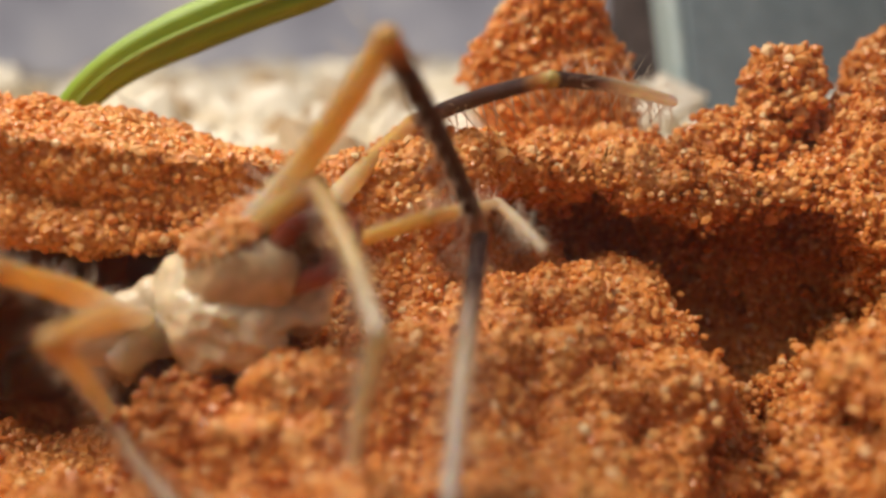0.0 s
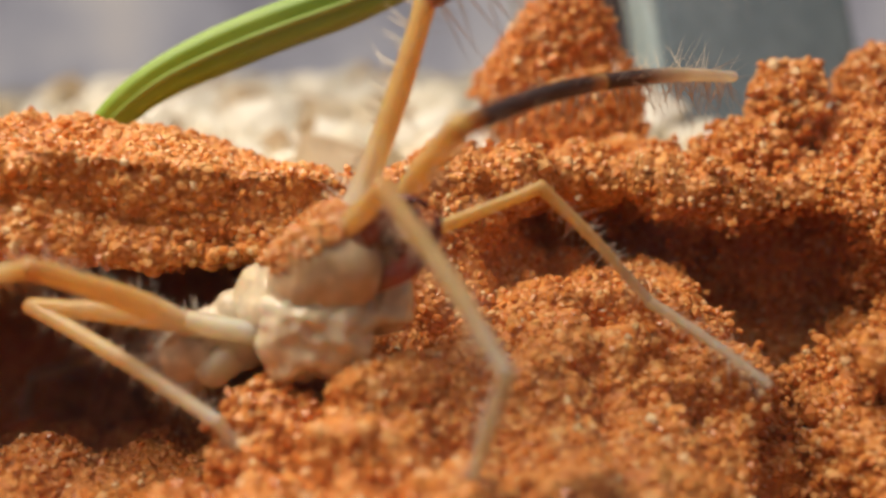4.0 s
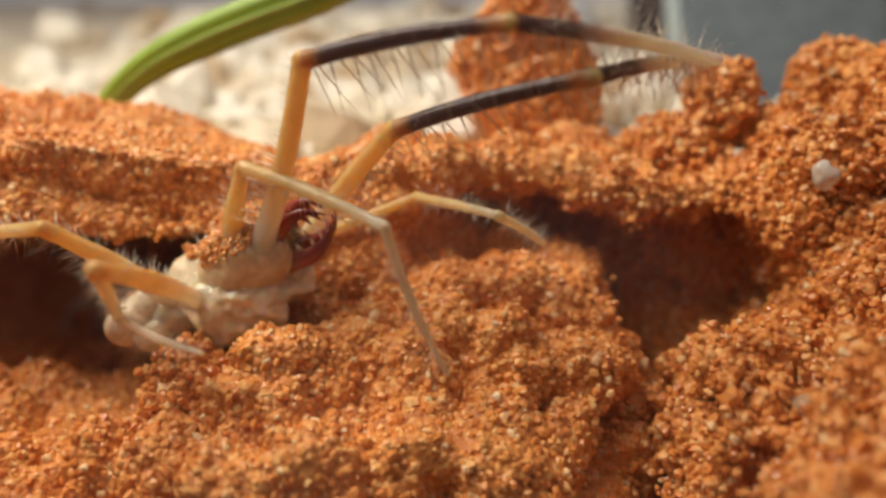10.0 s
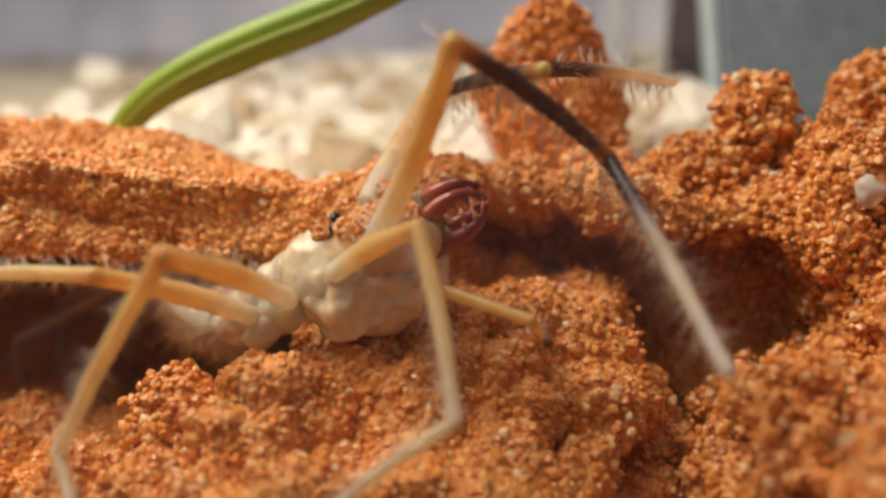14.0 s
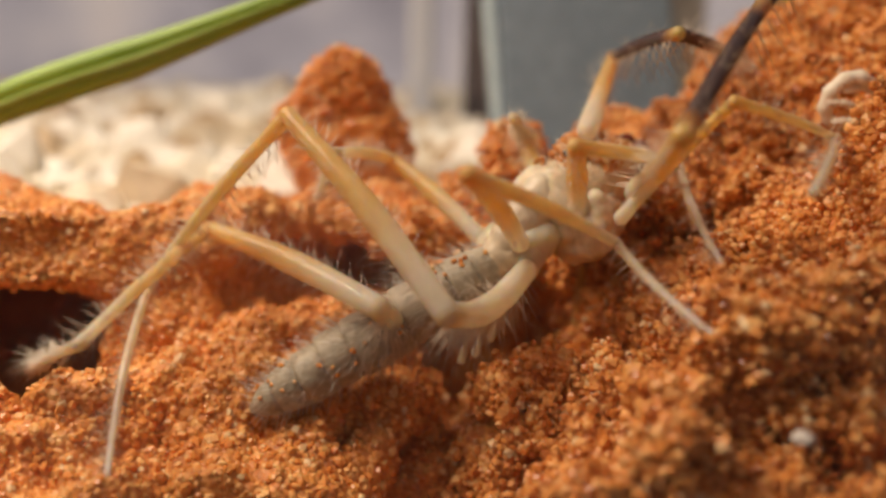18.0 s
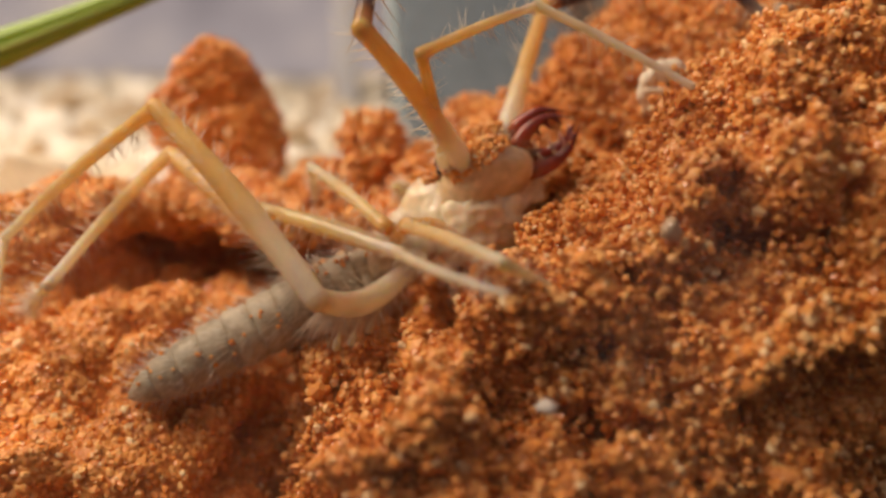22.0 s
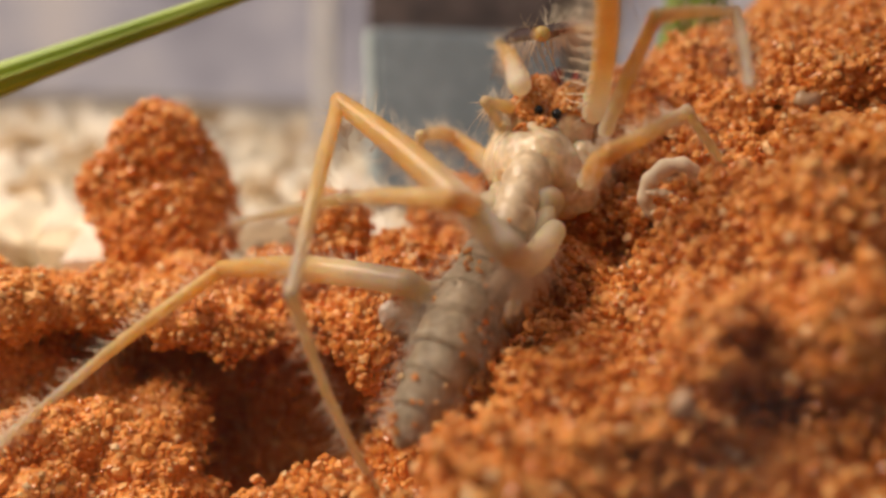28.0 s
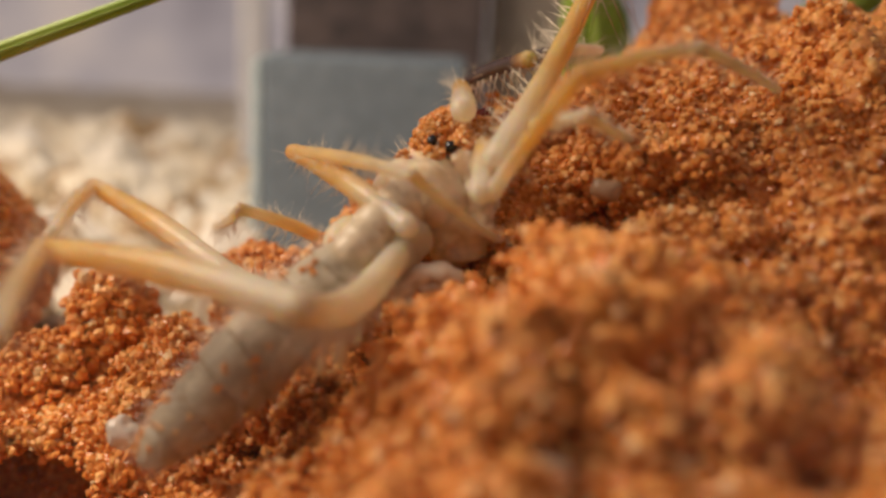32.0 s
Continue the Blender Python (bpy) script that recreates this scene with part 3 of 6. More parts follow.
def soil_clod(at, radii, seed, grains=1500, peak=0.0, square=0.0, label="crumbly lump of rust-red sand resting on the ridge"):
    """A crumbly lump: a lumpy ball with a coat of grains. peak pulls its top together; square makes it a tilted block."""
    ob = thing("soil_clod", at)
    tagged(ob, label, "soil clod", "lumps of red sand")
    v = BLOB_V * np.array(radii)
    if square:
        c, d = math.cos(0.62), math.sin(0.62)
        q = np.stack([BLOB_V[:, 0] * c + BLOB_V[:, 2] * d, BLOB_V[:, 1], BLOB_V[:, 2] * c - BLOB_V[:, 0] * d], 1)
        q = q / ((np.abs(q) ** 5).sum(1) ** 0.2)[:, None] * square + q * (1 - square)
        v = np.stack([q[:, 0] * c - q[:, 2] * d, q[:, 1], q[:, 0] * d + q[:, 2] * c], 1) * np.array(radii)
    if peak:
        squeeze = 1 - peak * np.clip(BLOB_V[:, 2:3], 0, 1)
        v = v * np.concatenate([squeeze, squeeze, np.ones_like(squeeze)], 1)
    size = min(radii)
    p = v + np.array(at)
    v = v + BLOB_V * (fractal(p, size * 1.2, seed, 3) * size * 0.30 + fractal(p, 0.1, seed + 7, 2) * 0.02)[:, None]
    part("lump", mesh_of("lump", v, BLOB_F, MAT_CLOD), ob)
    rng = np.random.default_rng(seed)
    quads = np.concatenate([BLOB_F, BLOB_F[:, 2:3]], 1)
    place, normal = scatter(v, quads, grains, rng)
    size = 0.0175 * np.exp(rng.normal(0, 0.30, grains))
    place = place + normal * (size * rng.uniform(-0.2, 1.7, grains))[:, None]
    tagged(part("sand_grains", grains_mesh("sand_grains", place, size, MAT_GRAIN, seed + 1), ob), kind="stuff")
    return ob


soil_clod((0.61, 5.05, 2.97), (0.37, 0.46, 0.49), 3, 4200, 0.0, 0.85, "large pointed lump of rust-red sand on the pale gravel")
soil_clod((1.72, 4.22, 2.86), (0.18, 0.18, 0.25), 14, 1100)
soil_clod((1.44, 4.12, 2.70), (0.20, 0.2, 0.13), 25, 700)
soil_clod((2.03, 4.26, 2.75), (0.19, 0.16, 0.11), 31, 500)
soil_clod((2.47, 4.45, 2.94), (0.26, 0.25, 0.27), 36, 1300)
soil_clod((5.2, 5.2, 4.25), (0.5, 0.4, 0.72), 58, 3600, 0.25, 0.0, "large lump of rust-red sand behind the bank")
soil_clod((-0.93, 2.80, 1.66), (0.22, 0.17, 0.24), 47, 1000, 0.0, 0.0, "small crumbly lump of rust-red sand at the burrow mouth")


def slab(name, corners, depth, mat, parent, label=""):
    """A thick slab: four corners of its front, and the way to its back."""
    f = [Vector(c) for c in corners]
    b = [c + Vector(depth) for c in f]
    bm = bmesh.new()
    vs = [bm.verts.new(c * CM) for c in f + b]
    for q in ((0, 1, 2, 3), (7, 6, 5, 4), (4, 5, 1, 0), (5, 6, 2, 1), (6, 7, 3, 2), (7, 4, 0, 3)):
        bm.faces.new([vs[k] for k in q])
    bmesh.ops.recalc_face_normals(bm, faces=bm.faces)
    bmesh.ops.bevel(bm, geom=bm.edges[:], offset=0.06 * CM, segments=3, affect="EDGES", profile=0.5)
    me = bpy.data.meshes.new(name)
    bm.to_mesh(me)
    bm.free()
    me.materials.append(mat)
    return part(name, me, parent, label)


block = tagged(thing("foam_block"), "blue-grey foam block standing on the gravel", "foam block")
slab("block_edge", [(2.04, 6.70, 2.2), (2.16, 6.70, 2.2), (2.04, 7.60, 4.29), (1.92, 7.60, 4.27)], (0.1, 1.0, 0.1), MAT_FOAM_EDGE, block, "pale worn edge")
slab("block_body", [(2.16, 6.67, 2.2), (3.92, 6.67, 2.2), (3.88, 7.57, 4.31), (2.04, 7.57, 4.29)], (0.1, 1.1, 0.1), MAT_FOAM, block)
bark = tagged(thing("bark_slab"), "dark brown bark slab behind the foam block", "bark slab")
slab("bark_body", [(2.02, 9.8, 2.2), (4.3, 9.8, 2.2), (4.35, 9.8, 8.5), (2.02, 9.8, 8.5)], (0, 0.6, 0), MAT_BARK, bark)


post = tagged(thing("wooden_post"), "pale beige upright post far behind the sand bank", "post")
slab("post_body", [(4.45, 10.3, 2.2), (5.35, 10.3, 2.2), (5.35, 10.3, 9.0), (4.45, 10.3, 9.0)], (0, 0.5, 0), MAT_POST, post)
strip = tagged(thing("plastic_strip"), "pale blue-white upright plastic strip behind the gravel", "plastic strip")
slab("strip_body", [(1.30, 10.9, 2.4), (1.66, 10.9, 2.4), (1.62, 10.9, 9.0), (1.22, 10.9, 9.0)], (0, 0.2, 0), MAT_STRIP, strip)


def blade(name, spine, width, tilt, label, taper=((0, 0.8), (0.4, 1), (0.7, 0.8), (1, 0.05))):
    """A long leaf along a spine of points: folded along its midrib, tapering to the tip."""
    ob = tagged(thing(name, spine[0]), label, "leaf")
    pts = np.array(spine, float) - np.array(spine[0], float)
    s = np.linspace(0, len(pts) - 1, 40)
    path = np.stack([np.interp(s, range(len(pts)), pts[:, k]) for k in range(3)], 1)
    for _ in range(6):
        path[1:-1] = (path[:-2] + 2 * path[1:-1] + path[2:]) / 4
    ahead = np.gradient(path, axis=0)
    ahead /= np.linalg.norm(ahead, axis=1)[:, None]
    across = np.cross(ahead, np.array([math.sin(tilt), -math.cos(tilt), 0.0]))
    across /= np.linalg.norm(across, axis=1)[:, None]
    out = np.cross(ahead, across)
    w = width * np.interp(np.linspace(0, 1, 40), [a for a, _ in taper], [c for _, c in taper])
    rows = []
    for k, lift in ((-1, 0.04), (-0.5, 0.015), (0, 0), (0.5, 0.015), (1, 0.04), (0.5, 0.07), (0, 0.06), (-0.5, 0.07)):
        rows.append(path + across * (w * k * 0.5)[:, None] + out * (lift * w)[:, None])
    v = np.stack(rows, 1)
    part("leaf_blade", mesh_of("leaf_blade", v.reshape(-1, 3), grid_faces(40, 8, True), MAT_LEAF), ob)
    a = np.linspace(0, 2 * math.pi, 6, endpoint=False)
    rib = path[:, None] + (across[:, None] * np.cos(a)[None, :, None] + out[:, None] * np.sin(a)[None, :, None]) * (w * 0.07)[:, None, None]
    part("midrib", mesh_of("midrib", rib.reshape(-1, 3), grid_faces(40, 6, True), MAT_RIB), ob, "paler midrib")
    return ob


blade("grass_blade", [(-2.35, 4.4, 2.3), (-2.15, 4.4, 2.62), (-1.98, 4.4, 2.88), (-1.72, 4.4, 3.08), (-1.42, 4.4, 3.21), (-1.05, 4.4, 3.36), (-0.68, 4.4, 3.47), (-0.40, 4.4, 3.58), (0.11, 4.4, 3.79), (0.51, 4.4, 3.95), (1.12, 4.4, 4.19), (1.88, 4.4, 4.51), (2.7, 4.5, 4.85)], 0.25, 0.3, "long arching yellow-green grass blade over the gravel", ((0, 0.45), (0.2, 0.75), (0.35, 1), (0.5, 1), (0.68, 0.6), (0.85, 0.35), (1, 0.2)))
blade("green_leaf", [(4.6, 6.5, 2.6), (4.75, 6.5, 3.9), (4.78, 6.5, 4.6), (4.5, 6.5, 5.4)], 0.75, 0.2, "broad green leaf behind the sand bank")
blade("green_leaf", [(5.9, 6.5, 2.8), (6.15, 6.5, 4.0), (6.6, 6.5, 4.75), (7.5, 6.5, 5.4)], 0.6, 0.2, "broad green leaf behind the sand bank")


def pebble(at, size, seed, mat, label):
    ob = tagged(thing("pebble", at), label, "pebble", "pebbles in the sand")
    v, f = icosphere(3)
    rng = np.random.default_rng(seed)
    v = v * np.array(size) * rng.uniform(0.85, 1.15, 3)
    v = v * (1 + 0.28 * fractal(v, max(size) * 0.8, seed, 2))[:, None]
    part("stone", mesh_of("stone", v, f, mat), ob)
    return ob


pebble((3.19, 3.16, 2.95), (0.088, 0.06, 0.088), 1, MAT_SMOKY, "round smoky quartz pebble in the sand bank")
pebble((2.03, 3.32, 2.69), (0.072, 0.062, 0.066), 2, MAT_PEBBLE, "milky white quartz pebble in the sand")
pebble((3.53, 2.00, 3.19), (0.095, 0.06, 0.060), 6, MAT_SMOKY, "smooth beige pebble in the sand bank")
pebble((2.87, 1.86, 2.82), (0.040, 0.04, 0.045), 7, MAT_SMOKY, "small smoky quartz pebble in the sand bank")
pebble((2.33, 1.55, 2.23), (0.036, 0.03, 0.024), 4, MAT_PEBBLE, "pale quartz pebble close behind the glass")
pebble((1.75, 2.42, 1.93), (0.050, 0.05, 0.050), 8, MAT_SMOKY, "smoky quartz pebble at the edge of the ledge")
pebble((1.95, 2.62, 2.02), (0.045, 0.045, 0.05), 5, MAT_SMOKY, "smoky quartz pebble in the sand")
pebble((4.03, 3.36, 3.77), (0.06, 0.05, 0.05), 9, MAT_SMOKY, "small smoky quartz pebble high on the bank")


def shed_skin(at):
    """A pale, empty skin: a curved back with four jointed legs curling from it."""
    ob = tagged(thing("shed_skin", at), "pale curled shed skin lying on the sand bank", "shed skin")
    ring = [(0.13 * math.cos(a), -0.03 - 0.03 * math.sin(a), 0.13 * math.sin(a)) for a in np.linspace(0.55, 5.4, 13)]
    curls = [("skin_back", ring, 0.045),
             ("skin_leg", [(-0.12, -0.05, 0.09), (-0.04, -0.07, 0.06), (0.05, -0.06, 0.08), (0.13, -0.02, 0.05)], 0.020),
             ("skin_leg", [(-0.14, -0.05, 0.0), (-0.05, -0.08, 0.0), (0.02, -0.08, -0.03), (0.04, -0.06, -0.09)], 0.022),
             ("skin_leg", [(-0.10, -0.05, -0.10), (0.0, -0.08, -0.09), (0.08, -0.07, -0.05), (0.17, -0.03, -0.06)], 0.024),
             ("skin_leg", [(-0.03, -0.05, -0.14), (0.06, -0.07, -0.13), (0.12, -0.06, -0.12), (0.20, -0.02, -0.14)], 0.022)]
    for name, points, thick in curls:
        n, k = 30, 8
        pts, u = np.array(points), np.linspace(0, 1, 30)
        path = np.stack([np.interp(u, np.linspace(0, 1, len(pts)), pts[:, j]) for j in range(3)], 1)
        for _ in range(4):
            path[1:-1] = (path[:-2] + 2 * path[1:-1] + path[2:]) / 4
        ahead = np.gradient(path, axis=0)
        ahead /= np.linalg.norm(ahead, axis=1)[:, None]
        side = np.cross(ahead, np.array([0, 1.0, 0]))
        side /= np.linalg.norm(side, axis=1)[:, None]
        out = np.cross(side, ahead)
        r = thick * np.interp(u, (0, 0.06, 0.5, 0.94, 1), (0.2, 1, 0.9, 0.55, 0.1)) * (1 + 0.14 * np.sin(u * 46))
        phi = np.linspace(0, 2 * math.pi, k, endpoint=False)
        v = path[:, None] + (side[:, None] * np.cos(phi)[None, :, None] + out[:, None] * np.sin(phi)[None, :, None]) * r[:, None, None]
        part(name, mesh_of(name, v.reshape(-1, 3), grid_faces(n, k, True), MAT_HUSK), ob)
    return ob


shed_skin((3.31, 3.20, 3.33))


# ---- the camel spider: rigid pieces that move ----
SLIM = 0.75


def tube(length, stops, bow=0.0, sides=14, rings=26, flat=1.0, wobble=0.0):
    """A limb piece from the origin along +x: stops are (share of length, radius in cm)."""
    u = np.linspace(0, 1, rings)
    us, rs = zip(*stops)
    r = np.interp(u, us, rs) * SLIM * (1 + wobble * np.sin(u * 23))
    # round caps, so that pieces meet in a ball joint
    a = np.linspace(0.06, math.pi / 2, 6)[:-1]
    at = np.concatenate([-r[0] * np.cos(a), u * length, length + r[-1] * np.cos(a[::-1])])
    lift = np.concatenate([np.zeros(5), bow * np.sin(u * math.pi), np.zeros(5)])
    r = np.concatenate([r[0] * np.sin(a), r, r[-1] * np.sin(a[::-1])])
    phi = np.linspace(0, 2 * math.pi, sides, endpoint=False)
    x = np.repeat(at[:, None], sides, 1)
    y = np.cos(phi)[None] * r[:, None] * flat
    z = np.sin(phi)[None] * r[:, None] + lift[:, None]
    return np.stack([x, y, z], -1).reshape(-1, 3), grid_faces(len(at), sides, True)


def bristles(roots, ways, thick, mat, name="bristles"):
    """Fine tapering hairs, one little spike each, in one mesh."""
    roots, ways = np.asarray(roots), np.asarray(ways)
    n = len(roots)
    side = np.cross(ways, np.array([0.3, 0.5, 0.81]))
    side /= np.linalg.norm(side, axis=1)[:, None]
    other = np.cross(ways / np.linalg.norm(ways, axis=1)[:, None], side)
    v = np.empty((n, 4, 3))
    for k in range(3):
        a = k * 2.0944
        v[:, k] = roots + (side * math.cos(a) + other * math.sin(a)) * thick
    v[:, 3] = roots + ways
    f = np.array([[0, 1, 3], [1, 2, 3], [2, 0, 3]])[None] + (np.arange(n) * 4)[:, None, None]
    return mesh_of(name, v.reshape(-1, 3), f.reshape(-1, 3), mat)


def hairy(piece, length, stops, count, long, seed, mat, bow=0.0, below=0.0, thick=0.0015):
    """Bristles round a limb piece; below: how many more hang from its underside."""
    rng = np.random.default_rng(seed)
    u = rng.uniform(0.06, 0.97, count)
    phi = rng.uniform(0, 2 * math.pi, count)
    low = rng.random(count) < below
    phi = np.where(low, rng.normal(-1.57, 0.5, count), phi)
    us, rs = zip(*stops)
    r = np.interp(u, us, rs) * 0.9 * SLIM
    out = np.stack([np.zeros(count), np.cos(phi), np.sin(phi)], 1)
    root = np.stack([u * length, np.cos(phi) * r, np.sin(phi) * r + bow * np.sin(u * math.pi)], 1)
    lean = np.stack([rng.uniform(0.1, 0.9, count), np.zeros(count), np.zeros(count)], 1)
    way = (out + lean + rng.normal(0, 0.15, (count, 3))) * (long * np.where(low, 1.5, 0.8) * rng.uniform(0.4, 1.2, count))[:, None]
    ob = part("bristles", bristles(root, way, thick, mat), piece)
    tagged(ob, kind="stuff")


spider = tagged(thing("camel_spider"), "pale amber camel spider with a grey hairy abdomen on red sand", "camel spider")

THIN = [(0, 0.05), (0.12, 0.042), (0.5, 0.040), (0.88, 0.034), (1, 0.036)]
FEMUR = [(0, 0.062), (0.15, 0.060), (0.5, 0.066), (0.85, 0.050), (1, 0.052)]
TIBIA = [(0, 0.052), (0.1, 0.044), (0.5, 0.042), (0.9, 0.034), (1, 0.038)]
FOOT = [(0, 0.038), (0.1, 0.030), (0.6, 0.026), (0.8, 0.020), (1, 0.016)]
HIND_BASE = [(0, 0.075), (0.2, 0.082), (0.6, 0.084), (0.9, 0.080), (1, 0.076)]
HIND_FEMUR = [(0, 0.076), (0.15, 0.076), (0.45, 0.082), (0.8, 0.066), (1, 0.056)]
PALP_FEMUR = [(0, 0.075), (0.1, 0.078), (0.3, 0.066), (0.6, 0.062), (0.9, 0.056), (1, 0.060)]
PALP_TIBIA = [(0, 0.056), (0.1, 0.050), (0.5, 0.050), (0.9, 0.044), (1, 0.050)]
PALP_FOOT = [(0, 0.048), (0.1, 0.044), (0.45, 0.044), (0.8, 0.038), (1, 0.036)]


def limb(kinds, seed):
    """The pieces of one limb, from the body outwards: name, length, profile, material, bow, bristles, their length, underside share, label."""
    made = []
    for k, (name, length, stops, mat, bow, count, long, below, label) in enumerate(kinds):
        v, f = tube(length, stops, bow)
        piece = part(name, mesh_of(name, v, f, mat), spider, label)
        hairy(piece, length, stops, int(count * 2.6), long * 1.15, seed + k, MAT_DARK_HAIR if mat is MAT_PALP_TIBIA else MAT_HAIR, bow, below)
        made.append(piece)
    return made


def palp(a, b, c, seed, hair=1.0):
    made = limb([("palp_femur", a, PALP_FEMUR, MAT_FEMUR, 0.02, 30, 0.10, 0.2, "amber feeler femur"),
                 ("palp_tibia", b, PALP_TIBIA, MAT_PALP_TIBIA, 0.02, int(26 * hair), 0.12, 0.2, "dark brown bristly feeler tibia"),
                 ("palp_tarsus", c, PALP_FOOT, MAT_PALP_TARSUS, 0.02, int(110 * hair), 0.15, 0.3, "feeler tarsus, dark turning to pale")], seed)
    # two rows of long spines under each piece
    rng = np.random.default_rng(seed + 7)
    for piece, length, count, long in ((made[0], a, 12, 0.12), (made[1], b, 10, 0.30 * hair), (made[2], c, 9, 0.20 * hair)):
        u = np.repeat((np.arange(count) + 0.6) / count, 2) + rng.normal(0, 0.01, 2 * count)
        side = np.tile([-1.0, 1.0], count)
        root = np.stack([u * length, side * 0.018, np.full(2 * count, -0.030) + 0.02 * np.sin(u * math.pi)], 1)
        way = np.stack([0.25 + rng.normal(0, 0.08, 2 * count), side * 0.38 + rng.normal(0, 0.06, 2 * count), np.full(2 * count, -1.0)], 1) * (long * rng.uniform(0.8, 1.1, 2 * count))[:, None]
        tagged(part("spines", bristles(root, way, 0.0045, MAT_HAIR, "spines"), piece, "pale spines"), kind="stuff")
    return made


def walking_leg(a, b, c, seed):
    return limb([("leg_femur", a, FEMUR, MAT_FEMUR, 0.02, 70, 0.08, 0.2, "amber leg femur"),
                 ("leg_tibia", b, TIBIA, MAT_TIBIA, 0.015, 80, 0.08, 0.2, "amber leg tibia"),
                 ("leg_tarsus", c, FOOT, MAT_TARSUS, -0.02, 80, 0.07, 0.2, "pale leg tarsus")], seed)


def first_leg(a, b, c, seed):
    return limb([("leg_femur", a, THIN, MAT_FEMUR, 0.01, 40, 0.08, 0.2, "thin amber leg femur"),
                 ("leg_tibia", b, [(s, r * 0.8) for s, r in THIN], MAT_TIBIA, 0.01, 50, 0.09, 0.2, "thin amber leg tibia"),
                 ("leg_tarsus", c, [(s, r * 0.72) for s, r in THIN], MAT_TARSUS, 0.01, 60, 0.09, 0.2, "thin pale leg tarsus")], seed)


def hind_leg(a, b, c, d, seed):
    made = limb([("leg_trochanter", a, HIND_BASE, MAT_TROCHANTER, -0.09, 200, 0.12, 0.85, "thick pale curved leg base"),
                 ("leg_femur", b, HIND_FEMUR, MAT_FEMUR, 0.03, 130, 0.10, 0.2, "long amber hind leg femur"),
                 ("leg_tibia", c, TIBIA, MAT_TIBIA, 0.02, 120, 0.10, 0.2, "long amber hind leg tibia"),
                 ("leg_tarsus", d, FOOT, MAT_TARSUS, -0.03, 110, 0.08, 0.2, "pale hind leg tarsus")], seed)
    for k, u in enumerate((0.28, 0.5, 0.7)):
        v, f = tube(0.15, [(0, 0.010), (0.55, 0.009), (0.8, 0.026), (1, 0.024)], 0.0, 8, 10)
        organ = part("racquet_organ", mesh_of("racquet_organ", v, f, MAT_TROCHANTER), made[0])
        organ.matrix_basis = pose(u * a * CM, 0, (-0.09 * math.sin(u * math.pi) - 0.06) * CM, 0, 62 + 9 * k, 0)
    return made


NEAR_PALP, FAR_PALP = palp(0.97, 0.90, 1.05, 100), palp(0.93, 0.92, 1.0, 110, 0.7)
NEAR_FIRST, FAR_FIRST = first_leg(0.75, 0.72, 0.80, 120), first_leg(0.85, 0.68, 0.55, 130)
NEAR_SECOND, FAR_SECOND = walking_leg(0.55, 0.75, 0.75, 140), walking_leg(0.45, 0.55, 0.6, 150)
NEAR_THIRD, FAR_THIRD = walking_leg(0.90, 0.95, 0.75, 160), walking_leg(0.75, 0.75, 0.7, 170)
NEAR_HIND, FAR_HIND = hind_leg(0.70, 1.18, 1.12, 1.15, 180), hind_leg(0.62, 1.12, 1.10, 1.05, 190)


def ball(at, radii, steps=4, seed=None, rough=0.0):
    v, f = icosphere(steps)
    p = v * np.array(radii)
    if rough:
        p = p + v * (fractal(p + np.array(at), 0.16, seed, 3) * rough)[:, None]
    return p + np.array(at), f


def joined(pieces):
    vs, fs, n = [], [], 0
    for v, f in pieces:
        vs.append(v), fs.append(f + n)
        n += len(v)
    return np.concatenate(vs), np.concatenate(fs)


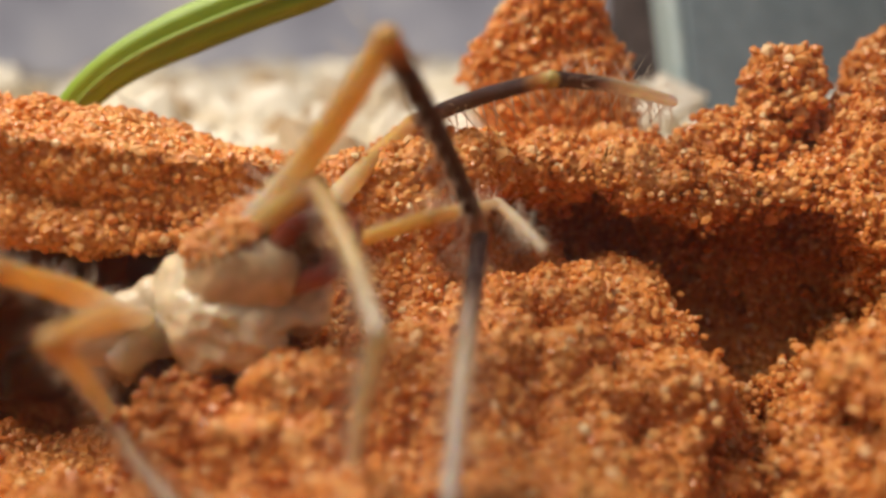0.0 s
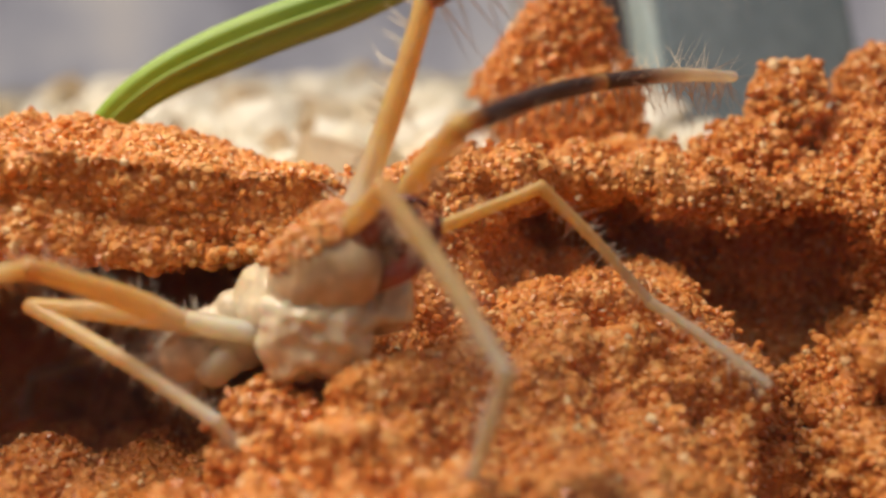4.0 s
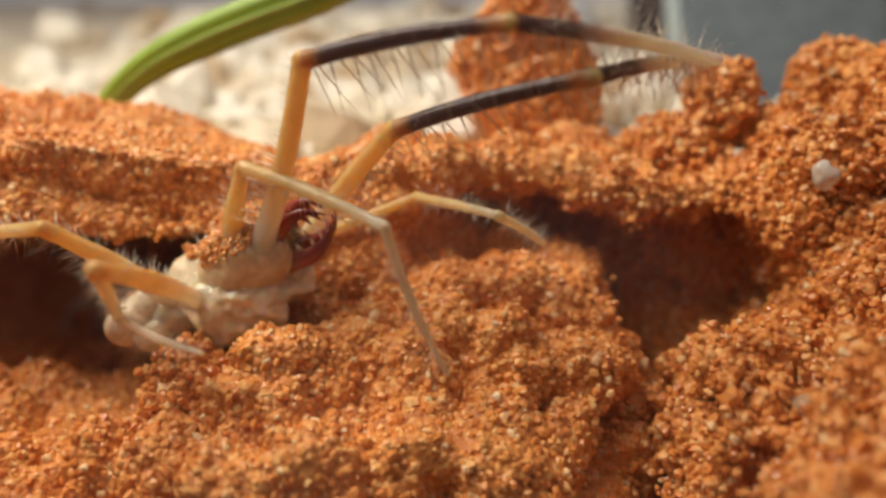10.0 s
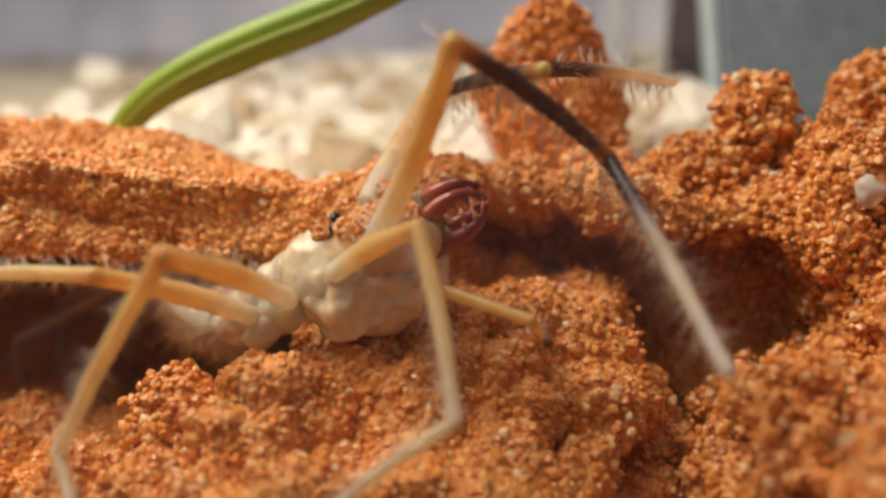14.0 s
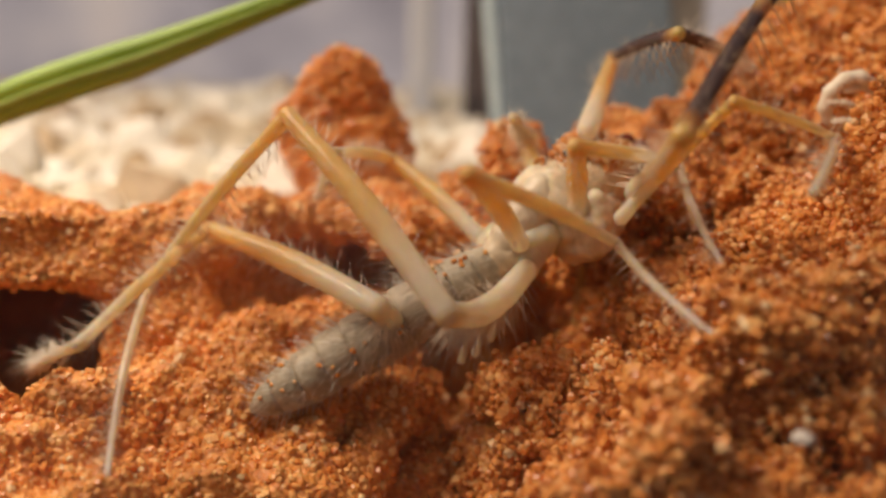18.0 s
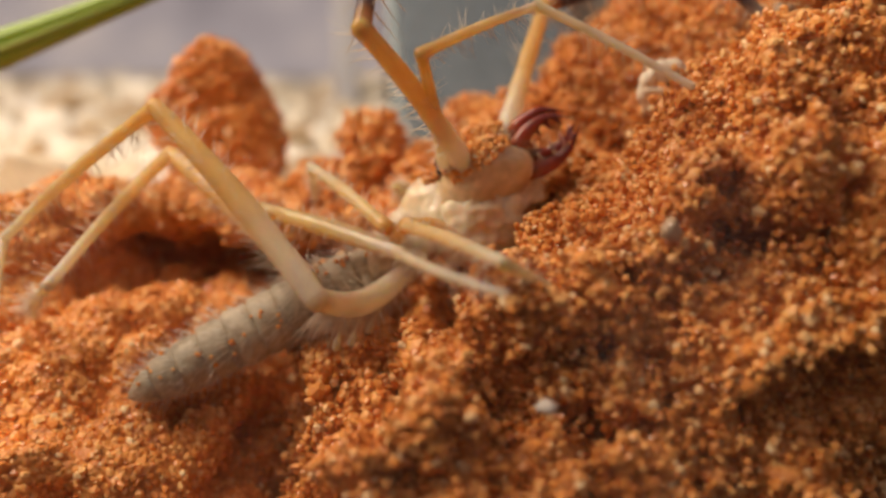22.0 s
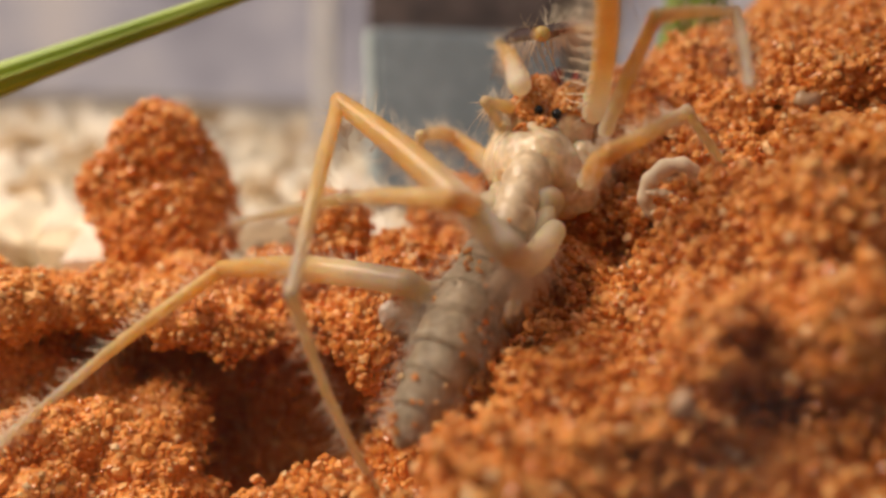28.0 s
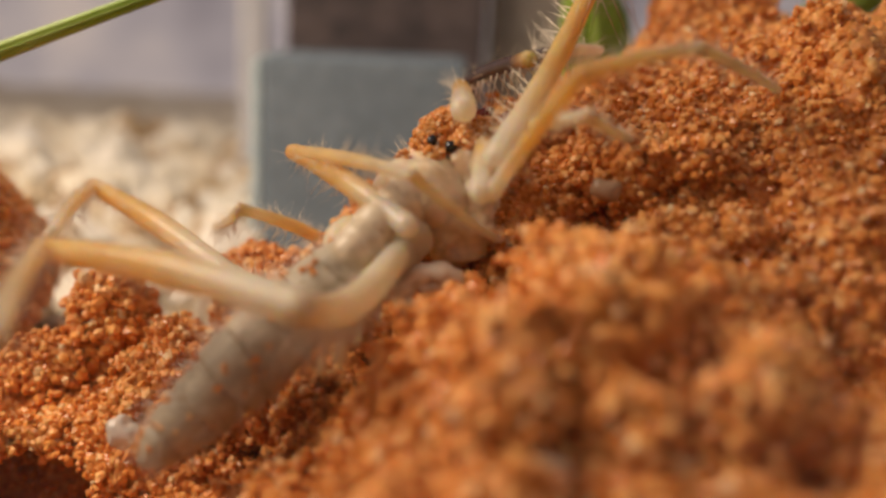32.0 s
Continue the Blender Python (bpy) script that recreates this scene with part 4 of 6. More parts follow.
def abdomen():
    """Ten grey rings from the waist (origin) to the tail (+x); the tail half slides into the front half."""
    long = 1.40
    width = [(0, 0.09), (0.12, 0.13), (0.3, 0.154), (0.6, 0.156), (0.82, 0.130), (0.94, 0.09), (1, 0.055)]
    us, rs = zip(*width)
    phi = np.linspace(0, 2 * math.pi, 36, endpoint=False)
    rng = np.random.default_rng(310)
    made = []
    for half, name, label in ((0, "abdomen", "long grey hairy abdomen of ten rings"), (1, "abdomen_tail", "hairy tail half of the grey abdomen")):
        u = np.linspace(0.02 + 0.5 * half, 0.5 + 0.47 * half, 20)
        r = np.interp(u, us, rs) * 0.90
        r[0] = r[-1] = 0.03
        v = np.stack([np.repeat(u[:, None] * long, 36, 1), np.cos(phi)[None] * r[:, None], np.sin(phi)[None] * r[:, None]], -1).reshape(-1, 3)
        base = part(name, mesh_of(name, v, grid_faces(20, 36, True), MAT_MEMBRANE), spider, label)
        for k in range(5 * half, 5 * half + 5):
            u = np.linspace(k / 10 + 0.006, (k + 1) / 10 + 0.014, 16)
            swell = np.interp(np.linspace(0, 1, 16), (0, 0.15, 0.5, 0.85, 0.95, 1), (0.86, 0.96, 1.0, 1.03, 1.0, 0.90))
            r = np.interp(np.minimum(u, 1), us, rs) * swell
            if k == 9:
                r *= np.sqrt(np.clip(1 - np.linspace(0, 0.99, 16) ** 3, 0.02, 1))
            x = np.repeat(u[:, None] * long, 36, 1)
            v = np.stack([x, np.cos(phi)[None] * r[:, None] * 0.94, np.sin(phi)[None] * r[:, None] * 1.0], -1).reshape(-1, 3)
            v[:, 1:] *= (1 + 0.05 * fractal(v, 0.14, 300 + k, 2) + 0.02 * fractal(v, 0.04, 400 + k, 2))[:, None]
            part("abdomen_ring", mesh_of("abdomen_ring", v, grid_faces(16, 36, True), MAT_ABDOMEN), base)
        n = 750
        u, a = rng.uniform(0.03 + 0.47 * half, 0.5 + 0.49 * half, n), rng.uniform(0, 2 * math.pi, n)
        r = np.interp(u, us, rs) * 0.97
        root = np.stack([u * long, np.cos(a) * r * 1.03, np.sin(a) * r * 0.97], 1)
        way = np.stack([rng.uniform(0.3, 1.2, n), np.cos(a), np.sin(a)], 1) * (0.03 + 0.09 * rng.random(n) ** 2)[:, None]
        tagged(part("bristles", bristles(root, way, 0.0016, MAT_GREY_HAIR), base), kind="stuff")
        up = np.where((root[:, 2] > 0.03) & (value_noise(root / 0.12, 5) > 0.15 * half) & (rng.random(n) < 0.12))[0]
        tagged(part("sand_grains", grains_mesh("sand_grains", root[up] * np.array([1, 1.03, 1.06]), rng.uniform(0.009, 0.018, len(up)), MAT_GRAIN, 320 + half), base), kind="stuff")
        made.append(base)
    return made


def thorax():
    """The pale middle of the body, with the swollen leg bases at its sides; x runs to the neck."""
    v, f = tube(0.40, [(0, 0.15), (0.2, 0.165), (0.35, 0.175), (0.5, 0.172), (0.65, 0.19), (0.8, 0.185), (1, 0.18)], 0.01, 24, 30, 0.8, 0.035)
    base = part("thorax", mesh_of("thorax", v - np.array([0.05, 0, 0]), f, MAT_THORAX), spider, "pale cream thorax with swollen leg bases")
    part("waist", mesh_of("waist", *ball((0, 0, 0), (0.105, 0.10, 0.105), 4, 338, 0.03), MAT_THORAX), base)
    for k, x in enumerate((0.28, 0.17, 0.05)):
        for s in (-1, 1):
            part("leg_base", mesh_of("leg_base", *ball((x, s * (0.065 + 0.015 * k), -0.035), (0.11, 0.068 + 0.015 * k, 0.080), 4, 340 + k, 0.03), MAT_TROCHANTER), base)
    return base


def finger(points, thick, teeth):
    """A curved jaw finger with teeth along its inner edge."""
    pts = np.array(points)
    u = np.linspace(0, 1, 24)
    path = np.stack([np.interp(u, np.linspace(0, 1, len(pts)), pts[:, k]) for k in range(3)], 1)
    for _ in range(8):
        path[1:-1] = (path[:-2] + 2 * path[1:-1] + path[2:]) / 4
    phi = np.linspace(0, 2 * math.pi, 10, endpoint=False)
    r = thick * np.interp(u, (0, 0.25, 0.5, 0.75, 1), (1.35, 1.15, 0.75, 0.42, 0.05))
    v = path[:, None] + np.stack([np.zeros(10), np.cos(phi) * 0.8, np.sin(phi)], 1)[None] * r[:, None, None]
    pieces = [(v.reshape(-1, 3), grid_faces(24, 10, True))]
    for k in range(4):
        j = 6 + 4 * k
        root = path[j] + np.array([0, 0, teeth * r[j] * 0.6])
        c = np.array([root + np.array([-0.022, 0, 0]), root + np.array([0.022, 0, 0]), root + np.array([0, 0.02, 0]), root + np.array([0.012, 0, teeth * (0.07 - 0.02 * (k % 2))])])
        pieces.append((c, np.array([[0, 1, 3, 3], [1, 2, 3, 3], [2, 0, 3, 3], [0, 1, 2, 2]])))
    vs, fs = joined(pieces)
    me = bpy.data.meshes.new("jaw_finger")
    me.from_pydata((vs * CM).tolist(), [], [list(dict.fromkeys(q)) for q in fs.tolist()])
    me.polygons.foreach_set("use_smooth", np.ones(len(me.polygons), dtype=bool))
    me.materials.append(MAT_JAW)
    me.update()
    return me


LOWER_JAWS = []


def head():
    """Head shield, eyes and the two great jaws; x runs to the jaw tips."""
    base = part("head", mesh_of("head", *ball((0.12, 0, 0.0), (0.19, 0.195, 0.185), 5, 350, 0.022), MAT_BODY), spider, "domed pale head dusted with red sand")
    for s in (-1, 1):
        part("eye", mesh_of("eye", *ball((0.27, s * 0.045, 0.19), (0.028, 0.026, 0.026), 3), MAT_EYE), base, "black eye")
        part("jaw_bulb", mesh_of("jaw_bulb", *ball((0.43, s * 0.09, 0.03), (0.26, 0.125, 0.19), 4, 360 + s, 0.018), MAT_BULB), base, "swollen amber jaw base")
        part("jaw_finger", finger([(0.60, s * 0.075, 0.06), (0.74, s * 0.06, 0.12), (0.86, s * 0.045, 0.13), (0.95, s * 0.04, 0.05)], 0.040, -1), base, "dark red hooked upper jaw")
        LOWER_JAWS.append(part("jaw_finger", finger([(0.60, s * 0.075, -0.06), (0.75, s * 0.06, -0.11), (0.88, s * 0.045, -0.09), (0.97, s * 0.04, 0.0)], 0.040, 1), base, "dark red hooked lower jaw"))
    rng = np.random.default_rng(370)
    n = 4200
    x, y = rng.uniform(0.10, 0.68, n), rng.normal(0, 0.15, n)
    z = np.zeros(n)
    for (cx, cy, cz), (rx, ry, rz) in [((0.12, 0, 0.0), (0.19, 0.195, 0.185))] + [((0.43, s * 0.09, 0.03), (0.26, 0.125, 0.19)) for s in (-1, 1)]:
        z = np.maximum(z, cz + rz * np.sqrt(np.maximum(1 - ((x - cx) / rx) ** 2 - ((y - cy) / ry) ** 2, 0)))
    z += rng.uniform(-0.008, 0.03, n)
    keep = (z > 0.15) & (np.abs(y) < 0.24) & (value_noise(np.stack([x, y, z], 1) / 0.09, 9) + 3.2 * (x - 0.26) > -0.1)
    x, y, z, n = x[keep], y[keep], z[keep], int(keep.sum())
    for s in (-1, 1):
        part("feeler_base", mesh_of("feeler_base", *ball((0.28, s * 0.15, -0.12), (0.27, 0.125, 0.20), 5, 365 + s, 0.055), MAT_BODY), base, "wrinkled cream feeler base")
    tagged(part("sand_grains", grains_mesh("sand_grains", np.stack([x, y, z], 1), rng.uniform(0.009, 0.016, n), MAT_GRAIN, 371), base), kind="stuff")
    part("mouth_lobe", mesh_of("mouth_lobe", *ball((0.46, 0, -0.17), (0.20, 0.15, 0.14), 5, 372, 0.05), MAT_BODY), base, "wrinkled cream underside of the mouth")
    n = 260
    q = np.stack([rng.uniform(0.52, 0.70, n), rng.normal(0, 0.07, n), rng.uniform(-0.09, 0.10, n)], 1)
    way = np.stack([rng.uniform(0.3, 1, n), rng.normal(0, 0.6, n), rng.normal(0, 0.7, n)], 1) * rng.uniform(0.03, 0.09, n)[:, None]
    tagged(part("jaw_bristles", bristles(q, way, 0.0035, MAT_JAW_HAIR, "jaw_bristles"), base, "brown bristles at the jaw roots"), kind="stuff")
    n = 160
    q = rng.normal(size=(n, 3))
    q /= np.linalg.norm(q, axis=1)[:, None]
    root = np.array([0.35, 0, 0.02]) + q * np.array([0.34, 0.24, 0.17])
    tagged(part("bristles", bristles(root, q * rng.uniform(0.04, 0.12, n)[:, None] + np.array([0.03, 0, 0]), 0.0018, MAT_HAIR), base), kind="stuff")
    return base


(ABDOMEN, ABDOMEN_TAIL), THORAX, HEAD = abdomen(), thorax(), head()


def facing(start, end, up):
    """A pose at start (cm) whose x runs to end and whose z leans to up."""
    x = (Vector(end) - Vector(start)).normalized()
    y = Vector(up).cross(x).normalized()
    m = Matrix((x, y, x.cross(y))).transposed().to_4x4()
    m.translation = Vector(start) * CM
    return m


def steady_up(rows, k):
    """Of three ways, the one that lies most across a limb piece at all times."""
    best = None
    for up in ((0, -0.25, 1), (0, -1, 0.2), (1, 0, 0.3)):
        low = min((Vector(r[1 + 3 * k + 3:1 + 3 * k + 6]) - Vector(r[1 + 3 * k:1 + 3 * k + 3])).normalized().cross(Vector(up).normalized()).length for r in rows)
        low *= 1.0 if up[2] == 1 else 0.5
        if best is None or low > best[0]:
            best = (low, up)
    return best[1]


# ---- what moves ----
def turned(a, b, u):
    """The way from a towards b, turned by the share u."""
    q = a.rotation_difference(b)
    return Matrix.Rotation(q.angle * u, 3, q.axis) @ a if q.angle > 1e-4 else a.copy()


def swing(rows, times, count, links, root, hips=None, stands=None):
    """Joints at all times: the root glides, every further joint swings round the one before it."""
    made = []
    for n, t in enumerate(times):
        k = max(i for i in range(len(rows) - 1) if rows[i][0] <= t + 1e-6)
        lo, hi = rows[k], rows[k + 1]
        u = min(max((t - lo[0]) / (hi[0] - lo[0]), 0.0), 1.0)
        a = [Vector(lo[1 + 3 * j:4 + 3 * j]) for j in range(count)]
        b = [Vector(hi[1 + 3 * j:4 + 3 * j]) for j in range(count)]
        p = [None] * count
        p[root] = (stands[n] @ hips[k].lerp(hips[k + 1], u)) / CM if hips else a[root].lerp(b[root], u)
        for i, j in links:
            da, db = a[j] - a[i], b[j] - b[i]
            p[j] = p[i] + turned(da.normalized(), db.normalized(), u) * (da.length * (1 - u) + db.length * u)
        made.append((t, p))
    return made


def motions():
    BODY_ROWS = [  # seconds; tail, waist, neck and jaw tip in centimetres; how far the abdomen is drawn in
        (0.0, -1.726, 4.319, 1.589, -1.304, 3.052, 2.011, -1.050, 3.165, 2.126, -0.344, 2.773, 2.453, 0.000),
        (1.0, -1.665, 4.286, 1.563, -1.243, 3.020, 1.985, -0.993, 3.123, 2.115, -0.332, 2.669, 2.440, 0.000),
        (2.0, -1.675, 4.319, 1.592, -1.253, 3.052, 2.014, -1.001, 3.135, 2.155, -0.269, 2.754, 2.522, 0.000),
        (3.0, -1.667, 4.319, 1.552, -1.245, 3.052, 1.974, -0.987, 3.130, 2.106, -0.237, 2.765, 2.460, 0.000),
        (5.5, -1.717, 4.319, 1.606, -1.294, 3.052, 2.028, -1.048, 3.106, 2.191, -0.487, 2.588, 2.636, 0.000),
        (9.0, -1.717, 4.319, 1.606, -1.294, 3.052, 2.028, -1.048, 3.106, 2.191, -0.496, 2.590, 2.634, 0.000),
        (10.3, -1.753, 4.319, 1.469, -1.331, 3.052, 1.891, -1.099, 3.209, 1.998, -0.188, 3.155, 2.454, 0.000),
        (12.5, -1.753, 4.319, 1.469, -1.331, 3.052, 1.891, -1.099, 3.209, 1.998, -0.188, 3.155, 2.454, 0.000),
        (13.0, -1.674, 4.319, 1.525, -1.252, 3.052, 1.947, -1.011, 3.205, 2.041, -0.115, 3.280, 2.479, 0.000),
        (13.5, -1.458, 4.288, 1.687, -1.036, 3.022, 2.109, -0.825, 3.161, 2.271, 0.074, 3.045, 2.737, 0.000),
        (15.5, -1.031, 2.793, 2.209, 0.351, 2.968, 2.154, 0.523, 2.753, 2.274, 1.303, 3.411, 2.266, 0.006),
        (16.0, -0.988, 2.738, 2.114, 0.371, 2.950, 2.169, 0.584, 2.802, 2.320, 1.229, 3.592, 2.327, 0.024),
        (17.0, -0.318, 2.790, 2.029, 0.895, 2.915, 2.502, 1.063, 3.083, 2.685, 1.782, 3.723, 3.023, 0.092),
        (18.0, 0.302, 2.756, 1.844, 1.494, 2.937, 2.554, 1.658, 2.974, 2.802, 2.422, 3.613, 3.022, 0.000),
        (19.0, 0.616, 2.428, 1.937, 1.731, 2.937, 2.614, 1.896, 2.993, 2.858, 2.631, 3.599, 3.222, 0.000),
        (20.0, 0.649, 2.421, 1.915, 1.812, 2.937, 2.499, 1.999, 2.948, 2.734, 2.786, 3.499, 3.076, 0.000),
        (21.0, 0.526, 2.694, 1.829, 1.750, 2.937, 2.443, 1.960, 3.039, 2.632, 2.843, 3.080, 3.141, 0.009),
        (22.0, 0.548, 2.698, 1.840, 1.782, 2.937, 2.455, 1.967, 3.092, 2.634, 2.769, 2.902, 3.204, 0.000),
        (23.0, 0.507, 2.722, 1.885, 1.757, 2.937, 2.422, 1.968, 2.958, 2.634, 2.747, 3.535, 2.951, 0.023),
        (24.0, 0.546, 2.763, 1.925, 1.803, 2.937, 2.493, 1.954, 3.041, 2.730, 2.733, 3.591, 3.094, 0.010),
        (24.5, 0.633, 2.761, 1.858, 1.858, 2.937, 2.513, 1.986, 3.108, 2.723, 2.768, 3.638, 3.108, 0.000),
        (26.5, 1.400, 2.125, 2.204, 2.313, 3.013, 2.786, 2.405, 3.235, 2.966, 2.898, 4.050, 3.331, 0.000),
        (27.0, 1.530, 2.009, 2.404, 2.304, 3.013, 2.999, 2.362, 3.251, 3.172, 2.661, 4.132, 3.588, 0.000),
        (28.0, 2.043, 2.467, 2.421, 2.545, 3.080, 3.195, 2.668, 3.283, 3.378, 3.048, 4.110, 3.840, 0.292),
        (29.0, 2.200, 2.618, 2.820, 2.682, 3.130, 3.455, 2.789, 3.391, 3.558, 3.165, 4.248, 3.963, 0.453),
        (30.0, 2.337, 2.984, 2.759, 2.992, 3.165, 3.607, 3.154, 3.369, 3.756, 3.754, 4.121, 4.095, 0.313),
        (31.0, 2.268, 2.842, 2.791, 3.033, 3.165, 3.577, 3.192, 3.401, 3.671, 3.782, 4.173, 3.983, 0.256),
        (32.0, 2.257, 2.864, 2.778, 3.022, 3.165, 3.537, 3.201, 3.369, 3.664, 3.747, 4.169, 3.983, 0.281),
    ]
    NEAR_PALP_ROWS = [
        (0.0, -0.697, 2.939, 2.474, -0.163, 2.436, 3.109, 0.139, 2.955, 2.439, 0.018, 2.111, 1.826),
        (1.0, -0.743, 2.901, 2.364, -0.369, 2.516, 3.171, -0.043, 3.119, 3.754, 0.341, 2.199, 3.422),
        (2.0, -0.616, 2.924, 2.505, -0.223, 2.258, 3.092, 0.170, 2.885, 2.579, -0.250, 2.159, 1.947),
        (3.0, -0.593, 2.921, 2.462, -0.185, 3.467, 3.153, 0.123, 2.633, 3.291, 0.976, 3.231, 3.419),
        (5.5, -0.774, 2.909, 2.440, -0.664, 2.373, 3.241, 0.110, 2.802, 3.404, 1.144, 2.894, 3.241),
        (9.0, -0.774, 2.909, 2.440, -0.664, 2.373, 3.241, 0.110, 2.802, 3.404, 1.144, 2.894, 3.241),
        (10.3, -0.577, 2.978, 2.317, -0.224, 2.862, 3.213, 0.530, 2.391, 3.355, 1.328, 3.053, 3.191),
        (12.5, -0.577, 2.978, 2.317, -0.224, 2.862, 3.213, 0.530, 2.391, 3.355, 1.328, 3.053, 3.191),
        (13.0, -0.492, 2.982, 2.384, -0.068, 2.634, 3.183, 0.643, 2.081, 3.172, 1.073, 2.786, 2.523),
        (13.5, -0.266, 2.934, 2.547, 0.173, 2.555, 3.324, 0.529, 3.110, 2.711, 0.411, 2.214, 2.176),
        (15.5, 1.066, 2.697, 2.190, 1.288, 2.367, 3.075, 2.137, 2.598, 3.264, 3.118, 2.967, 3.202),
        (16.0, 1.056, 2.721, 2.361, 1.174, 2.265, 3.209, 2.012, 2.593, 3.182, 2.810, 3.064, 2.689),
        (17.0, 1.491, 2.915, 2.854, 1.804, 2.487, 3.665, 2.575, 2.841, 3.968, 3.461, 3.297, 3.637),
        (18.0, 2.095, 2.795, 2.902, 1.956, 1.890, 3.223, 2.456, 2.444, 3.726, 3.130, 3.079, 4.221),
        (19.0, 2.371, 2.861, 3.057, 2.640, 2.210, 3.724, 3.326, 2.613, 4.144, 4.259, 3.079, 4.014),
        (20.0, 2.518, 2.827, 2.890, 3.077, 2.948, 3.674, 3.084, 2.101, 3.976, 3.973, 2.661, 3.973),
        (21.0, 2.198, 2.818, 2.786, 1.868, 2.521, 3.648, 2.331, 3.033, 4.225, 2.746, 2.106, 3.961),
        (22.0, 2.171, 2.844, 2.965, 1.671, 2.285, 3.579, 1.806, 2.880, 4.241, 2.184, 1.901, 4.240),
        (23.0, 2.393, 2.778, 2.802, 2.378, 2.681, 3.767, 2.650, 1.884, 4.084, 3.507, 2.486, 4.008),
        (24.0, 2.384, 2.843, 2.914, 2.449, 3.109, 3.845, 2.606, 2.304, 4.218, 3.467, 2.879, 4.391),
        (24.5, 2.439, 2.922, 2.913, 2.541, 3.128, 3.856, 2.653, 2.312, 4.219, 3.519, 2.879, 4.393),
        (26.5, 2.641, 3.109, 3.292, 2.474, 2.370, 3.897, 2.962, 2.974, 4.352, 3.804, 3.577, 4.522),
        (27.0, 2.563, 3.127, 3.480, 2.371, 2.318, 3.980, 2.782, 2.976, 4.437, 3.590, 3.615, 4.635),
        (28.0, 2.902, 3.142, 3.684, 2.667, 2.341, 4.178, 3.133, 2.984, 4.602, 3.950, 3.613, 4.799),
        (29.0, 3.036, 3.235, 3.784, 2.915, 2.453, 4.346, 3.359, 3.113, 4.767, 4.151, 3.777, 4.957),
        (30.0, 3.482, 3.203, 3.979, 3.456, 2.387, 4.503, 3.988, 3.023, 4.853, 4.827, 3.653, 4.899),
        (31.0, 3.518, 3.234, 3.872, 4.039, 3.642, 4.580, 4.078, 2.773, 4.810, 4.846, 3.485, 4.872),
        (32.0, 3.536, 3.233, 3.899, 3.982, 3.717, 4.611, 4.030, 2.831, 4.760, 4.786, 3.557, 4.823),
    ]
